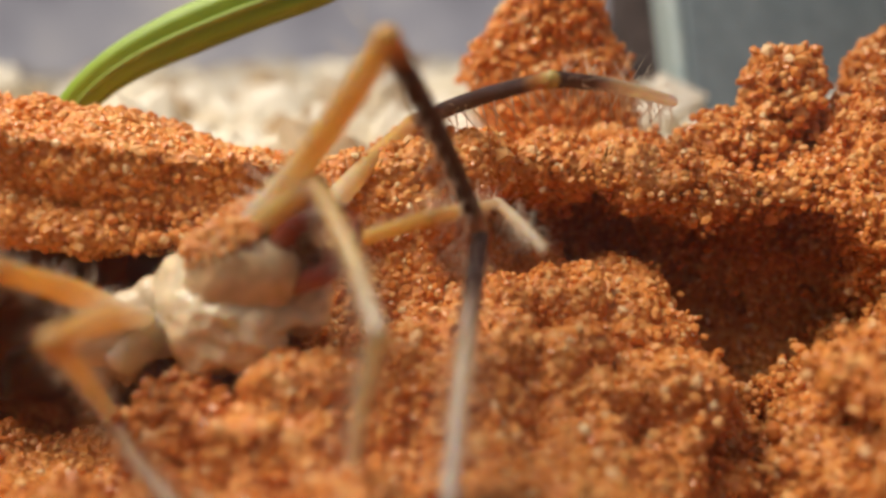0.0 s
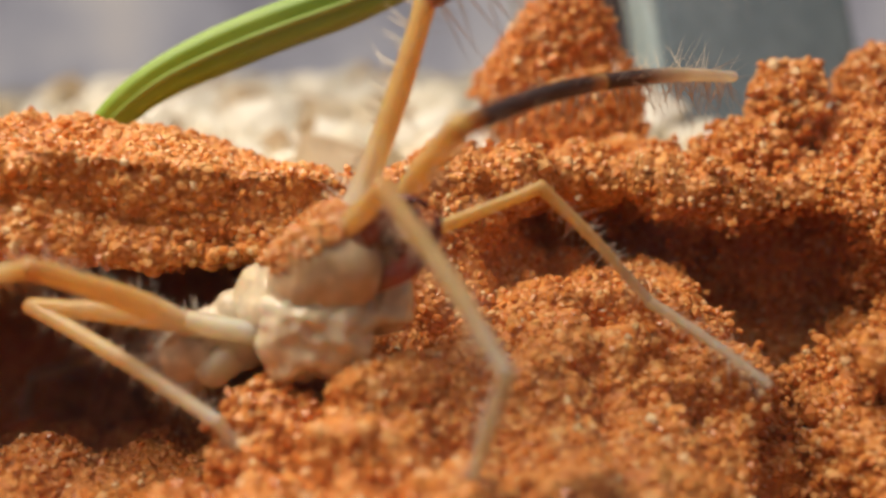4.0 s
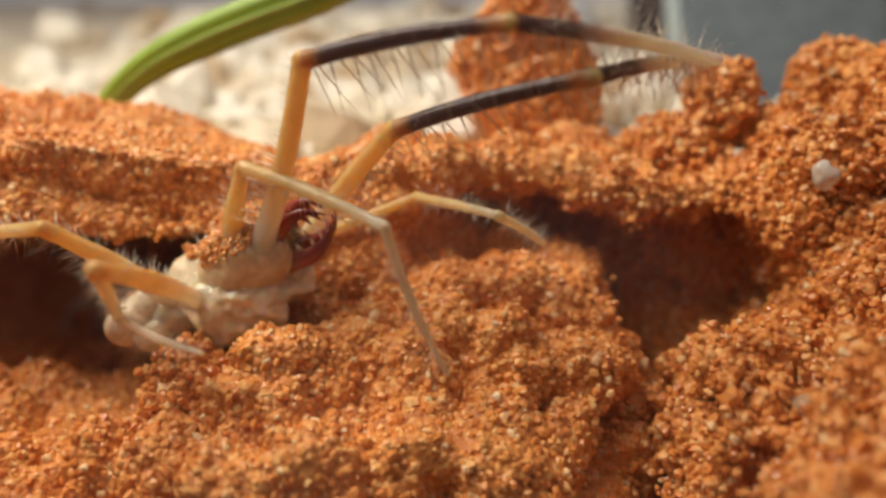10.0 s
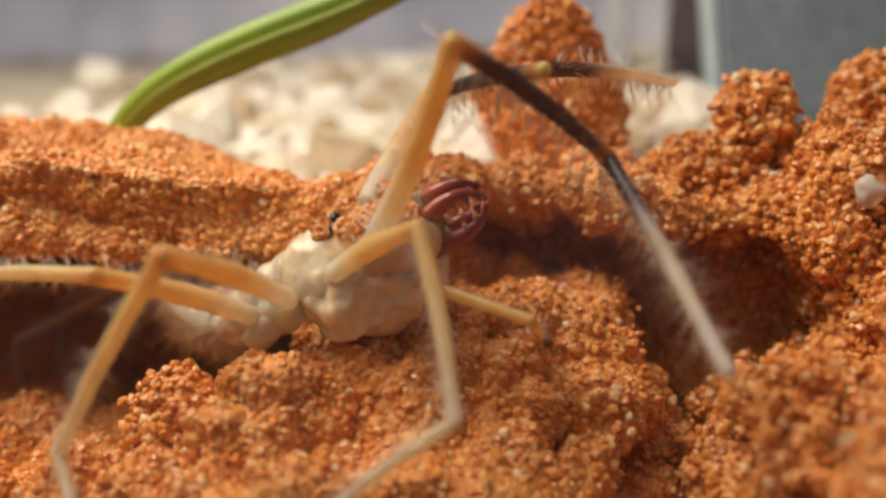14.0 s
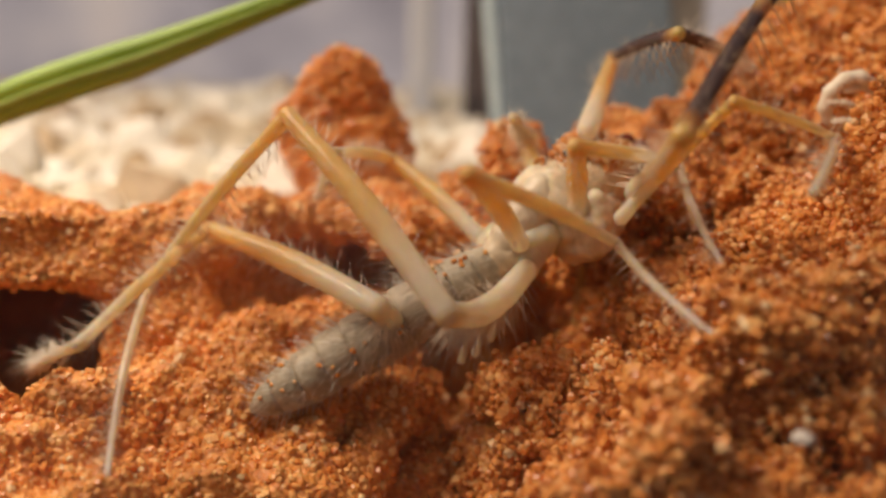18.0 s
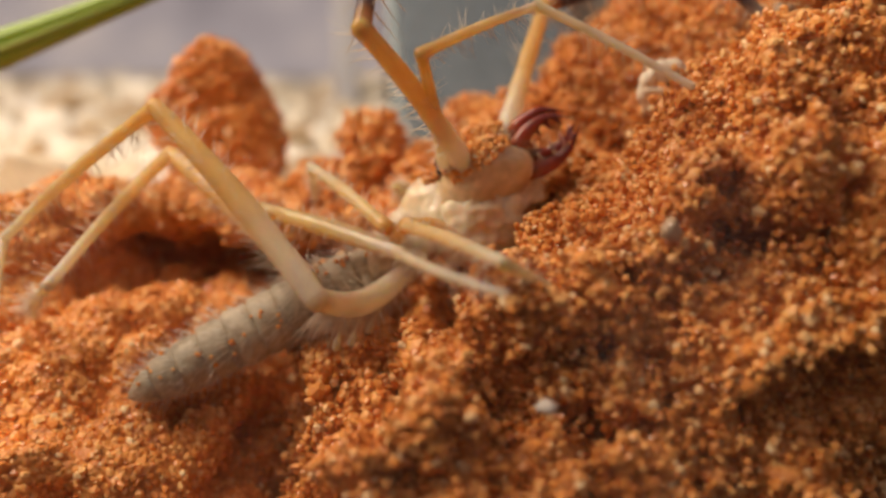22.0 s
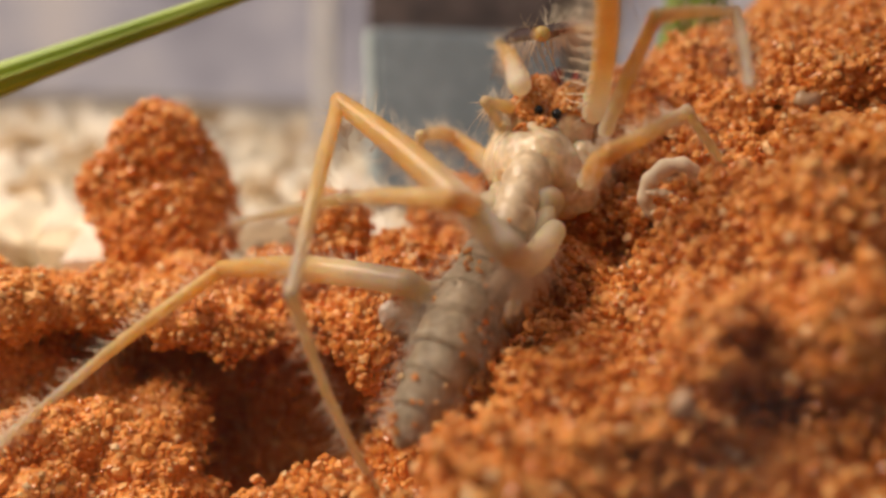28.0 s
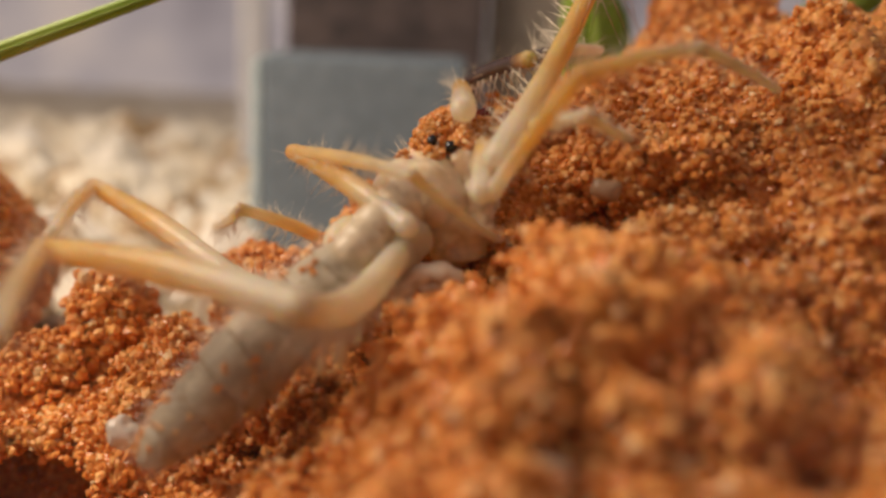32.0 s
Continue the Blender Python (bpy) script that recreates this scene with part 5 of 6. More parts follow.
    FAR_PALP_ROWS = [
        (0.0, -0.537, 3.197, 2.402, -0.147, 3.953, 2.779, 0.428, 3.268, 2.994, 1.115, 3.986, 2.885),
        (1.0, -0.494, 3.177, 2.344, -0.102, 3.804, 2.908, 0.496, 3.176, 3.217, 1.136, 3.920, 3.408),
        (2.0, -0.482, 3.168, 2.425, -0.061, 3.920, 2.773, 0.389, 3.133, 2.924, 1.021, 3.908, 2.924),
        (3.0, -0.480, 3.171, 2.397, -0.141, 2.419, 2.828, 0.459, 3.097, 2.986, 1.232, 3.733, 2.996),
        (5.5, -0.604, 3.190, 2.394, -0.417, 2.512, 3.002, 0.264, 3.121, 3.111, 1.120, 3.637, 3.151),
        (9.0, -0.604, 3.190, 2.394, -0.417, 2.512, 3.002, 0.264, 3.121, 3.111, 1.120, 3.637, 3.151),
        (10.3, -0.474, 3.291, 2.213, 0.140, 3.065, 2.873, 0.792, 2.469, 3.130, 1.319, 3.318, 3.129),
        (12.5, -0.474, 3.291, 2.213, 0.140, 3.065, 2.873, 0.792, 2.469, 3.130, 1.319, 3.318, 3.129),
        (13.0, -0.437, 3.264, 2.371, -0.070, 3.969, 2.853, 0.613, 3.364, 2.968, 1.105, 4.210, 2.765),
        (13.5, -0.289, 3.254, 2.642, -0.221, 4.121, 2.973, 0.512, 3.565, 3.001, 1.118, 4.319, 2.748),
        (15.5, 0.884, 3.060, 2.524, 1.194, 3.740, 3.078, 1.281, 2.946, 3.535, 1.918, 3.596, 3.950),
        (16.0, 0.848, 3.076, 2.657, 1.145, 3.688, 3.291, 1.093, 2.834, 3.630, 1.470, 3.633, 4.099),
        (17.0, 1.224, 3.199, 3.145, 1.215, 3.824, 3.834, 1.315, 2.993, 4.216, 1.902, 3.742, 4.524),
        (18.0, 1.937, 3.155, 3.168, 2.268, 3.939, 3.545, 2.319, 3.025, 3.642, 3.023, 3.723, 3.510),
        (19.0, 2.331, 3.162, 3.285, 2.653, 3.824, 3.854, 2.568, 2.962, 4.164, 3.265, 3.612, 4.468),
        (20.0, 2.493, 3.131, 3.112, 2.924, 3.660, 3.744, 2.861, 2.782, 4.013, 3.504, 3.475, 4.338),
        (21.0, 2.487, 3.132, 3.034, 2.978, 3.413, 3.772, 3.525, 3.940, 4.291, 3.635, 2.988, 4.006),
        (22.0, 2.420, 3.105, 3.075, 2.725, 3.617, 3.789, 3.539, 3.223, 3.959, 4.127, 2.814, 3.261),
        (23.0, 2.331, 3.148, 3.078, 2.508, 3.917, 3.569, 3.297, 3.582, 3.903, 4.011, 3.086, 3.409),
        (24.0, 2.172, 3.189, 3.153, 2.140, 3.983, 3.637, 2.287, 3.079, 3.727, 2.922, 3.830, 3.909),
        (24.5, 2.169, 3.223, 3.165, 2.103, 4.004, 3.665, 2.309, 3.110, 3.738, 2.950, 3.856, 3.921),
        (26.5, 2.224, 3.324, 3.240, 2.230, 4.191, 3.575, 2.379, 3.294, 3.710, 3.034, 4.030, 3.879),
        (27.0, 2.764, 3.339, 3.503, 3.076, 4.047, 4.019, 3.098, 3.128, 3.978, 3.638, 3.951, 3.798),
        (28.0, 2.609, 3.382, 3.789, 2.683, 4.281, 4.016, 2.697, 3.361, 4.023, 3.189, 4.224, 4.131),
        (29.0, 2.806, 3.460, 3.886, 2.872, 4.359, 4.117, 2.889, 3.440, 4.164, 3.367, 4.314, 4.248),
        (30.0, 3.329, 3.467, 4.177, 3.458, 4.371, 4.356, 3.495, 3.453, 4.398, 4.028, 4.298, 4.368),
        (31.0, 3.427, 3.483, 4.060, 3.554, 4.400, 4.147, 3.713, 3.506, 4.293, 4.261, 4.339, 4.371),
        (32.0, 3.424, 3.467, 4.073, 3.502, 4.391, 4.150, 3.689, 3.501, 4.292, 4.214, 4.348, 4.372),
    ]
    NEAR_FIRST_ROWS = [
        (0.0, -1.050, 3.315, 2.076, -0.860, 4.037, 2.000, -1.299, 4.402, 1.561, -1.057, 5.049, 1.157),
        (1.0, -0.993, 3.273, 2.065, -0.803, 3.994, 1.989, -1.241, 4.360, 1.551, -0.999, 5.006, 1.147),
        (2.0, -1.001, 3.285, 2.105, -0.811, 4.006, 2.029, -1.249, 4.372, 1.590, -1.007, 5.018, 1.186),
        (3.0, -0.987, 3.280, 2.056, -0.798, 4.002, 1.980, -1.236, 4.367, 1.541, -0.994, 5.014, 1.137),
        (5.5, -1.048, 3.256, 2.141, -0.858, 3.977, 2.065, -1.297, 4.343, 1.627, -1.054, 4.989, 1.223),
        (9.0, -1.048, 3.256, 2.141, -0.858, 3.977, 2.065, -1.297, 4.343, 1.627, -1.054, 4.989, 1.223),
        (10.3, -1.099, 3.359, 1.948, -0.909, 4.081, 1.872, -1.347, 4.447, 1.433, -1.105, 5.093, 1.029),
        (12.5, -1.099, 3.359, 1.948, -0.909, 4.081, 1.872, -1.347, 4.447, 1.433, -1.105, 5.093, 1.029),
        (13.0, -1.011, 3.355, 1.991, -0.821, 4.077, 1.915, -1.260, 4.442, 1.476, -1.017, 5.089, 1.072),
        (13.5, -0.825, 3.311, 2.221, -0.636, 4.033, 2.145, -1.074, 4.398, 1.706, -0.832, 5.045, 1.302),
        (15.5, 0.764, 2.690, 2.081, 0.880, 1.986, 2.312, 1.433, 2.446, 2.341, 1.471, 1.667, 2.159),
        (16.0, 0.982, 2.720, 2.216, 1.329, 2.268, 2.704, 1.952, 2.607, 2.584, 1.850, 1.823, 2.464),
        (17.0, 1.344, 2.829, 2.768, 1.419, 2.100, 2.926, 1.972, 2.496, 3.161, 2.742, 2.577, 2.959),
        (18.0, 2.029, 2.785, 2.781, 2.355, 2.400, 3.336, 2.989, 2.701, 3.175, 2.548, 2.055, 3.007),
        (19.0, 2.271, 2.850, 2.982, 2.857, 2.564, 3.352, 3.419, 2.603, 2.903, 3.034, 1.903, 2.862),
        (20.0, 2.394, 2.825, 2.805, 3.015, 2.562, 3.133, 2.900, 1.855, 3.067, 3.415, 2.411, 2.811),
        (21.0, 2.255, 2.836, 2.852, 2.006, 2.374, 3.388, 2.480, 1.833, 3.368, 3.064, 2.055, 2.869),
        (22.0, 2.078, 2.862, 2.967, 1.918, 2.342, 3.484, 2.484, 2.720, 3.718, 3.126, 2.397, 3.367),
        (23.0, 2.082, 2.778, 2.886, 1.939, 2.170, 3.301, 2.425, 2.696, 3.366, 2.962, 2.848, 2.792),
        (24.0, 2.309, 2.859, 2.863, 2.633, 3.127, 3.484, 2.863, 2.454, 3.370, 3.214, 3.135, 3.140),
        (24.5, 2.338, 2.931, 2.869, 2.692, 3.176, 3.483, 2.906, 2.497, 3.380, 3.269, 3.172, 3.154),
        (26.5, 2.652, 3.043, 3.246, 2.703, 2.448, 3.700, 3.241, 2.918, 3.791, 3.037, 2.229, 3.440),
        (27.0, 2.657, 2.966, 3.261, 2.807, 2.316, 3.603, 3.202, 2.915, 3.656, 3.478, 3.638, 3.451),
        (28.0, 2.939, 3.061, 3.610, 2.887, 2.445, 4.034, 3.408, 2.934, 4.123, 3.158, 2.241, 3.811),
        (29.0, 3.041, 3.152, 3.794, 3.062, 2.514, 4.188, 3.593, 2.984, 4.316, 3.503, 2.211, 4.129),
        (30.0, 3.452, 3.139, 3.942, 3.390, 2.402, 4.069, 3.901, 2.910, 4.075, 4.438, 3.492, 3.961),
        (31.0, 3.489, 3.139, 3.810, 3.863, 3.617, 4.251, 4.124, 2.966, 4.414, 4.801, 3.362, 4.256),
        (32.0, 3.512, 3.112, 3.780, 3.680, 2.542, 4.237, 4.223, 3.001, 4.351, 4.800, 3.538, 4.215),
    ]
    FAR_FIRST_ROWS = [
        (0.0, -0.657, 3.245, 2.249, -0.046, 2.725, 2.532, 0.228, 3.346, 2.485, 0.355, 2.817, 2.403),
        (1.0, -0.628, 3.199, 2.310, 0.064, 2.911, 2.710, 0.345, 3.520, 2.599, 0.375, 2.989, 2.461),
        (2.0, -0.613, 3.208, 2.299, 0.120, 3.612, 2.449, 0.137, 2.933, 2.489, 0.415, 3.283, 2.169),
        (3.0, -0.608, 3.202, 2.270, 0.030, 2.748, 2.602, 0.261, 3.340, 2.359, 0.316, 2.796, 2.295),
        (5.5, -0.679, 3.190, 2.374, 0.087, 3.483, 2.594, 0.078, 2.803, 2.603, 0.456, 3.133, 2.378),
        (9.0, -0.679, 3.190, 2.374, 0.087, 3.483, 2.594, 0.078, 2.803, 2.603, 0.456, 3.133, 2.378),
        (10.3, -0.718, 3.250, 2.170, 0.059, 3.420, 2.471, 0.583, 2.992, 2.538, 0.759, 3.442, 2.275),
        (12.5, -0.718, 3.250, 2.170, 0.059, 3.420, 2.471, 0.583, 2.992, 2.538, 0.759, 3.442, 2.275),
        (13.0, -0.613, 3.248, 2.169, 0.197, 3.415, 2.363, 0.491, 2.807, 2.445, 0.508, 3.306, 2.214),
        (13.5, -0.420, 3.224, 2.361, 0.265, 2.793, 2.621, 0.313, 3.445, 2.433, 0.568, 2.962, 2.499),
        (15.5, 0.875, 2.967, 2.192, 0.925, 3.217, 1.382, 0.925, 3.517, 0.772, 1.025, 3.817, 0.322),
        (16.0, 0.889, 3.082, 2.252, 0.939, 3.332, 1.442, 0.939, 3.632, 0.832, 1.039, 3.932, 0.382),
        (17.0, 1.345, 3.392, 2.726, 1.395, 3.642, 1.916, 1.395, 3.942, 1.306, 1.495, 4.242, 0.856),
        (18.0, 1.971, 3.252, 2.836, 2.021, 3.502, 2.026, 2.021, 3.802, 1.416, 2.121, 4.102, 0.966),
        (19.0, 2.201, 3.270, 2.938, 2.251, 3.520, 2.128, 2.251, 3.820, 1.518, 2.351, 4.120, 1.068),
        (20.0, 2.333, 3.193, 2.804, 2.383, 3.443, 1.994, 2.383, 3.743, 1.384, 2.483, 4.043, 0.934),
        (21.0, 2.351, 3.145, 2.742, 2.401, 3.395, 1.932, 2.401, 3.695, 1.322, 2.501, 3.995, 0.872),
        (22.0, 2.355, 3.041, 2.786, 2.405, 3.291, 1.976, 2.405, 3.591, 1.366, 2.505, 3.891, 0.916),
        (23.0, 2.300, 3.211, 2.685, 2.350, 3.461, 1.875, 2.350, 3.761, 1.265, 2.450, 4.061, 0.815),
        (24.0, 2.266, 3.313, 2.805, 2.316, 3.563, 1.995, 2.316, 3.863, 1.385, 2.416, 4.163, 0.935),
        (24.5, 2.287, 3.392, 2.794, 2.337, 3.642, 1.984, 2.337, 3.942, 1.374, 2.437, 4.242, 0.924),
        (26.5, 2.585, 3.611, 3.013, 2.635, 3.861, 2.203, 2.635, 4.161, 1.593, 2.735, 4.461, 1.143),
        (27.0, 2.469, 3.652, 3.232, 2.519, 3.902, 2.422, 2.519, 4.202, 1.812, 2.619, 4.502, 1.362),
        (28.0, 2.826, 3.664, 3.460, 2.876, 3.914, 2.650, 2.876, 4.214, 2.040, 2.976, 4.514, 1.590),
        (29.0, 2.933, 3.784, 3.590, 2.983, 4.034, 2.780, 2.983, 4.334, 2.170, 3.083, 4.634, 1.720),
        (30.0, 3.388, 3.717, 3.784, 3.438, 3.967, 2.974, 3.438, 4.267, 2.364, 3.538, 4.567, 1.914),
        (31.0, 3.416, 3.757, 3.671, 3.466, 4.007, 2.861, 3.466, 4.307, 2.251, 3.566, 4.607, 1.801),
        (32.0, 3.420, 3.727, 3.678, 3.470, 3.977, 2.868, 3.470, 4.277, 2.258, 3.570, 4.577, 1.808),
    ]
    NEAR_SECOND_ROWS = [
        (0.0, -0.810, 2.939, 2.313, -0.429, 2.727, 2.648, -0.175, 2.103, 2.319, -0.295, 2.424, 1.652),
        (1.0, -0.868, 2.901, 2.224, -0.683, 2.685, 2.694, -0.307, 2.118, 2.377, -0.054, 2.432, 1.745),
        (2.0, -0.669, 2.939, 2.324, -0.541, 2.482, 2.600, -0.694, 2.881, 1.984, -0.850, 2.163, 1.832),
        (3.0, -0.690, 2.940, 2.333, -0.377, 2.556, 2.572, -0.496, 1.874, 2.284, -0.881, 2.310, 1.810),
        (5.5, -0.731, 2.934, 2.406, -0.709, 2.594, 2.838, -0.119, 2.977, 2.576, 0.191, 2.789, 1.920),
        (9.0, -0.731, 2.934, 2.406, -0.709, 2.594, 2.838, -0.119, 2.977, 2.576, 0.191, 2.789, 1.920),
        (10.3, -0.790, 2.995, 2.185, -0.642, 2.961, 2.714, -0.052, 2.514, 2.594, 0.185, 2.663, 1.898),
        (12.5, -0.790, 2.995, 2.185, -0.642, 2.961, 2.714, -0.052, 2.514, 2.594, 0.185, 2.663, 1.898),
        (13.0, -0.705, 2.995, 2.238, -0.365, 2.951, 2.668, 0.038, 2.396, 2.364, 0.229, 1.705, 2.144),
        (13.5, -0.482, 2.988, 2.439, 0.005, 2.917, 2.685, 0.225, 2.316, 2.292, -0.226, 2.676, 1.813),
        (15.5, 0.611, 2.690, 2.107, 0.520, 2.157, 2.203, 0.528, 2.362, 1.482, 0.526, 1.638, 1.676),
        (16.0, 0.808, 2.706, 2.091, 0.935, 2.204, 2.275, 1.087, 1.520, 2.544, 1.793, 1.759, 2.452),
        (17.0, 1.267, 2.829, 2.658, 1.291, 2.281, 2.701, 1.374, 1.546, 2.822, 1.856, 1.892, 2.364),
        (18.0, 1.810, 2.785, 2.819, 1.688, 2.356, 3.142, 2.286, 2.797, 3.037, 2.251, 2.128, 2.700),
        (19.0, 2.107, 2.795, 2.783, 1.950, 2.371, 3.097, 2.593, 2.751, 3.025, 3.054, 3.267, 2.735),
        (20.0, 2.206, 2.773, 2.652, 2.069, 2.313, 2.920, 2.246, 1.585, 2.964, 2.675, 2.114, 2.649),
        (21.0, 2.173, 2.818, 2.614, 1.890, 2.368, 2.753, 2.224, 1.697, 2.726, 2.760, 2.117, 2.412),
        (22.0, 2.122, 2.844, 2.592, 1.865, 2.381, 2.741, 2.178, 1.699, 2.735, 2.735, 2.094, 2.424),
        (23.0, 2.088, 2.778, 2.603, 1.837, 2.319, 2.775, 2.140, 1.634, 2.800, 2.660, 2.077, 2.492),
        (24.0, 2.222, 2.819, 2.692, 2.215, 2.331, 2.946, 2.902, 2.616, 2.851, 2.795, 1.877, 2.778),
        (24.5, 2.248, 2.853, 2.676, 2.222, 2.379, 2.955, 2.918, 2.639, 2.852, 2.821, 1.898, 2.792),
        (26.5, 2.405, 2.954, 3.038, 2.166, 2.584, 3.368, 2.591, 1.966, 3.367, 3.051, 2.371, 2.934),
        (27.0, 2.502, 2.962, 3.202, 2.330, 2.561, 3.537, 2.621, 1.877, 3.437, 3.008, 2.256, 2.918),
        (28.0, 2.859, 3.012, 3.389, 2.779, 2.492, 3.550, 3.281, 3.026, 3.709, 3.817, 3.403, 3.344),
        (29.0, 3.017, 3.092, 3.746, 3.218, 3.601, 3.805, 3.359, 2.870, 3.712, 3.864, 3.359, 3.452),
        (30.0, 3.319, 3.097, 3.721, 3.250, 3.643, 3.733, 3.343, 2.900, 3.690, 3.810, 3.388, 3.365),
        (31.0, 3.478, 3.113, 3.779, 3.536, 3.658, 3.827, 3.826, 2.968, 3.879, 4.243, 3.562, 3.690),
        (32.0, 3.465, 3.097, 3.785, 3.545, 3.612, 3.961, 3.809, 2.923, 4.095, 4.239, 3.522, 3.960),
    ]
    FAR_SECOND_ROWS = [
        (0.0, -1.050, 3.315, 2.076, -0.936, 3.748, 2.030, -1.271, 4.027, 1.695, -1.090, 4.512, 1.392),
        (1.0, -0.993, 3.273, 2.065, -0.879, 3.706, 2.020, -1.214, 3.985, 1.685, -1.032, 4.470, 1.382),
        (2.0, -1.001, 3.285, 2.105, -0.887, 3.718, 2.059, -1.222, 3.997, 1.724, -1.040, 4.482, 1.421),
        (3.0, -0.987, 3.280, 2.056, -0.873, 3.713, 2.010, -1.209, 3.992, 1.675, -1.027, 4.477, 1.372),
        (5.5, -1.048, 3.256, 2.141, -0.934, 3.689, 2.096, -1.269, 3.968, 1.761, -1.087, 4.453, 1.458),
        (9.0, -1.048, 3.256, 2.141, -0.934, 3.689, 2.096, -1.269, 3.968, 1.761, -1.087, 4.453, 1.458),
        (10.3, -1.099, 3.359, 1.948, -0.985, 3.792, 1.902, -1.320, 4.072, 1.567, -1.138, 4.557, 1.264),
        (12.5, -1.099, 3.359, 1.948, -0.985, 3.792, 1.902, -1.320, 4.072, 1.567, -1.138, 4.557, 1.264),
        (13.0, -1.011, 3.355, 1.991, -0.897, 3.788, 1.945, -1.232, 4.067, 1.610, -1.050, 4.552, 1.307),
        (13.5, -0.825, 3.311, 2.221, -0.712, 3.744, 2.175, -1.047, 4.024, 1.840, -0.865, 4.508, 1.537),
        (15.5, 0.489, 3.060, 2.183, 0.418, 3.500, 2.118, 0.351, 3.079, 2.465, 0.243, 3.648, 2.307),
        (16.0, 0.574, 3.076, 2.399, 0.463, 3.117, 2.833, 0.634, 3.556, 3.116, 0.960, 3.919, 2.767),
        (17.0, 1.059, 3.199, 2.769, 1.055, 3.638, 2.868, 0.961, 3.151, 3.105, 1.171, 3.713, 3.118),
        (18.0, 1.719, 3.155, 2.877, 1.678, 3.556, 3.078, 1.541, 3.043, 3.222, 1.762, 3.589, 3.108),
        (19.0, 1.870, 3.165, 2.805, 1.846, 3.614, 2.803, 1.536, 3.224, 3.035, 1.669, 3.787, 2.876),
        (20.0, 2.038, 3.143, 2.755, 1.974, 3.585, 2.811, 1.816, 3.081, 2.967, 2.012, 3.645, 2.902),
        (21.0, 2.000, 3.188, 2.667, 1.931, 3.633, 2.662, 1.814, 3.122, 2.829, 1.934, 3.708, 2.787),
        (22.0, 2.037, 3.214, 2.642, 1.973, 3.660, 2.632, 1.849, 3.153, 2.807, 1.977, 3.737, 2.758),
        (23.0, 2.036, 3.148, 2.651, 1.975, 3.593, 2.639, 1.849, 3.087, 2.813, 1.979, 3.671, 2.764),
        (24.0, 1.998, 3.189, 2.694, 1.935, 3.629, 2.765, 1.822, 3.121, 2.944, 1.867, 3.691, 3.127),
        (24.5, 2.029, 3.223, 2.676, 1.938, 3.662, 2.711, 1.792, 3.165, 2.895, 1.783, 3.712, 3.139),
        (26.5, 2.606, 3.324, 3.006, 2.641, 2.877, 3.050, 2.795, 2.402, 3.279, 3.005, 1.928, 2.977),
        (27.0, 2.349, 3.332, 3.105, 2.353, 3.779, 3.158, 2.155, 3.307, 3.360, 2.321, 3.882, 3.410),
        (28.0, 2.799, 3.382, 3.399, 2.729, 3.766, 3.622, 2.441, 3.305, 3.706, 2.659, 3.844, 3.557),
        (29.0, 3.084, 3.460, 3.691, 3.353, 3.721, 3.941, 3.334, 3.184, 3.824, 3.673, 3.638, 3.627),
        (30.0, 3.246, 3.467, 3.732, 3.240, 3.917, 3.722, 3.104, 3.396, 3.836, 3.275, 3.964, 3.746),
        (31.0, 3.290, 3.483, 3.708, 3.266, 3.932, 3.684, 3.186, 3.403, 3.813, 3.294, 3.991, 3.759),
        (32.0, 3.276, 3.467, 3.675, 3.248, 3.916, 3.656, 3.174, 3.385, 3.779, 3.275, 3.974, 3.731),
    ]
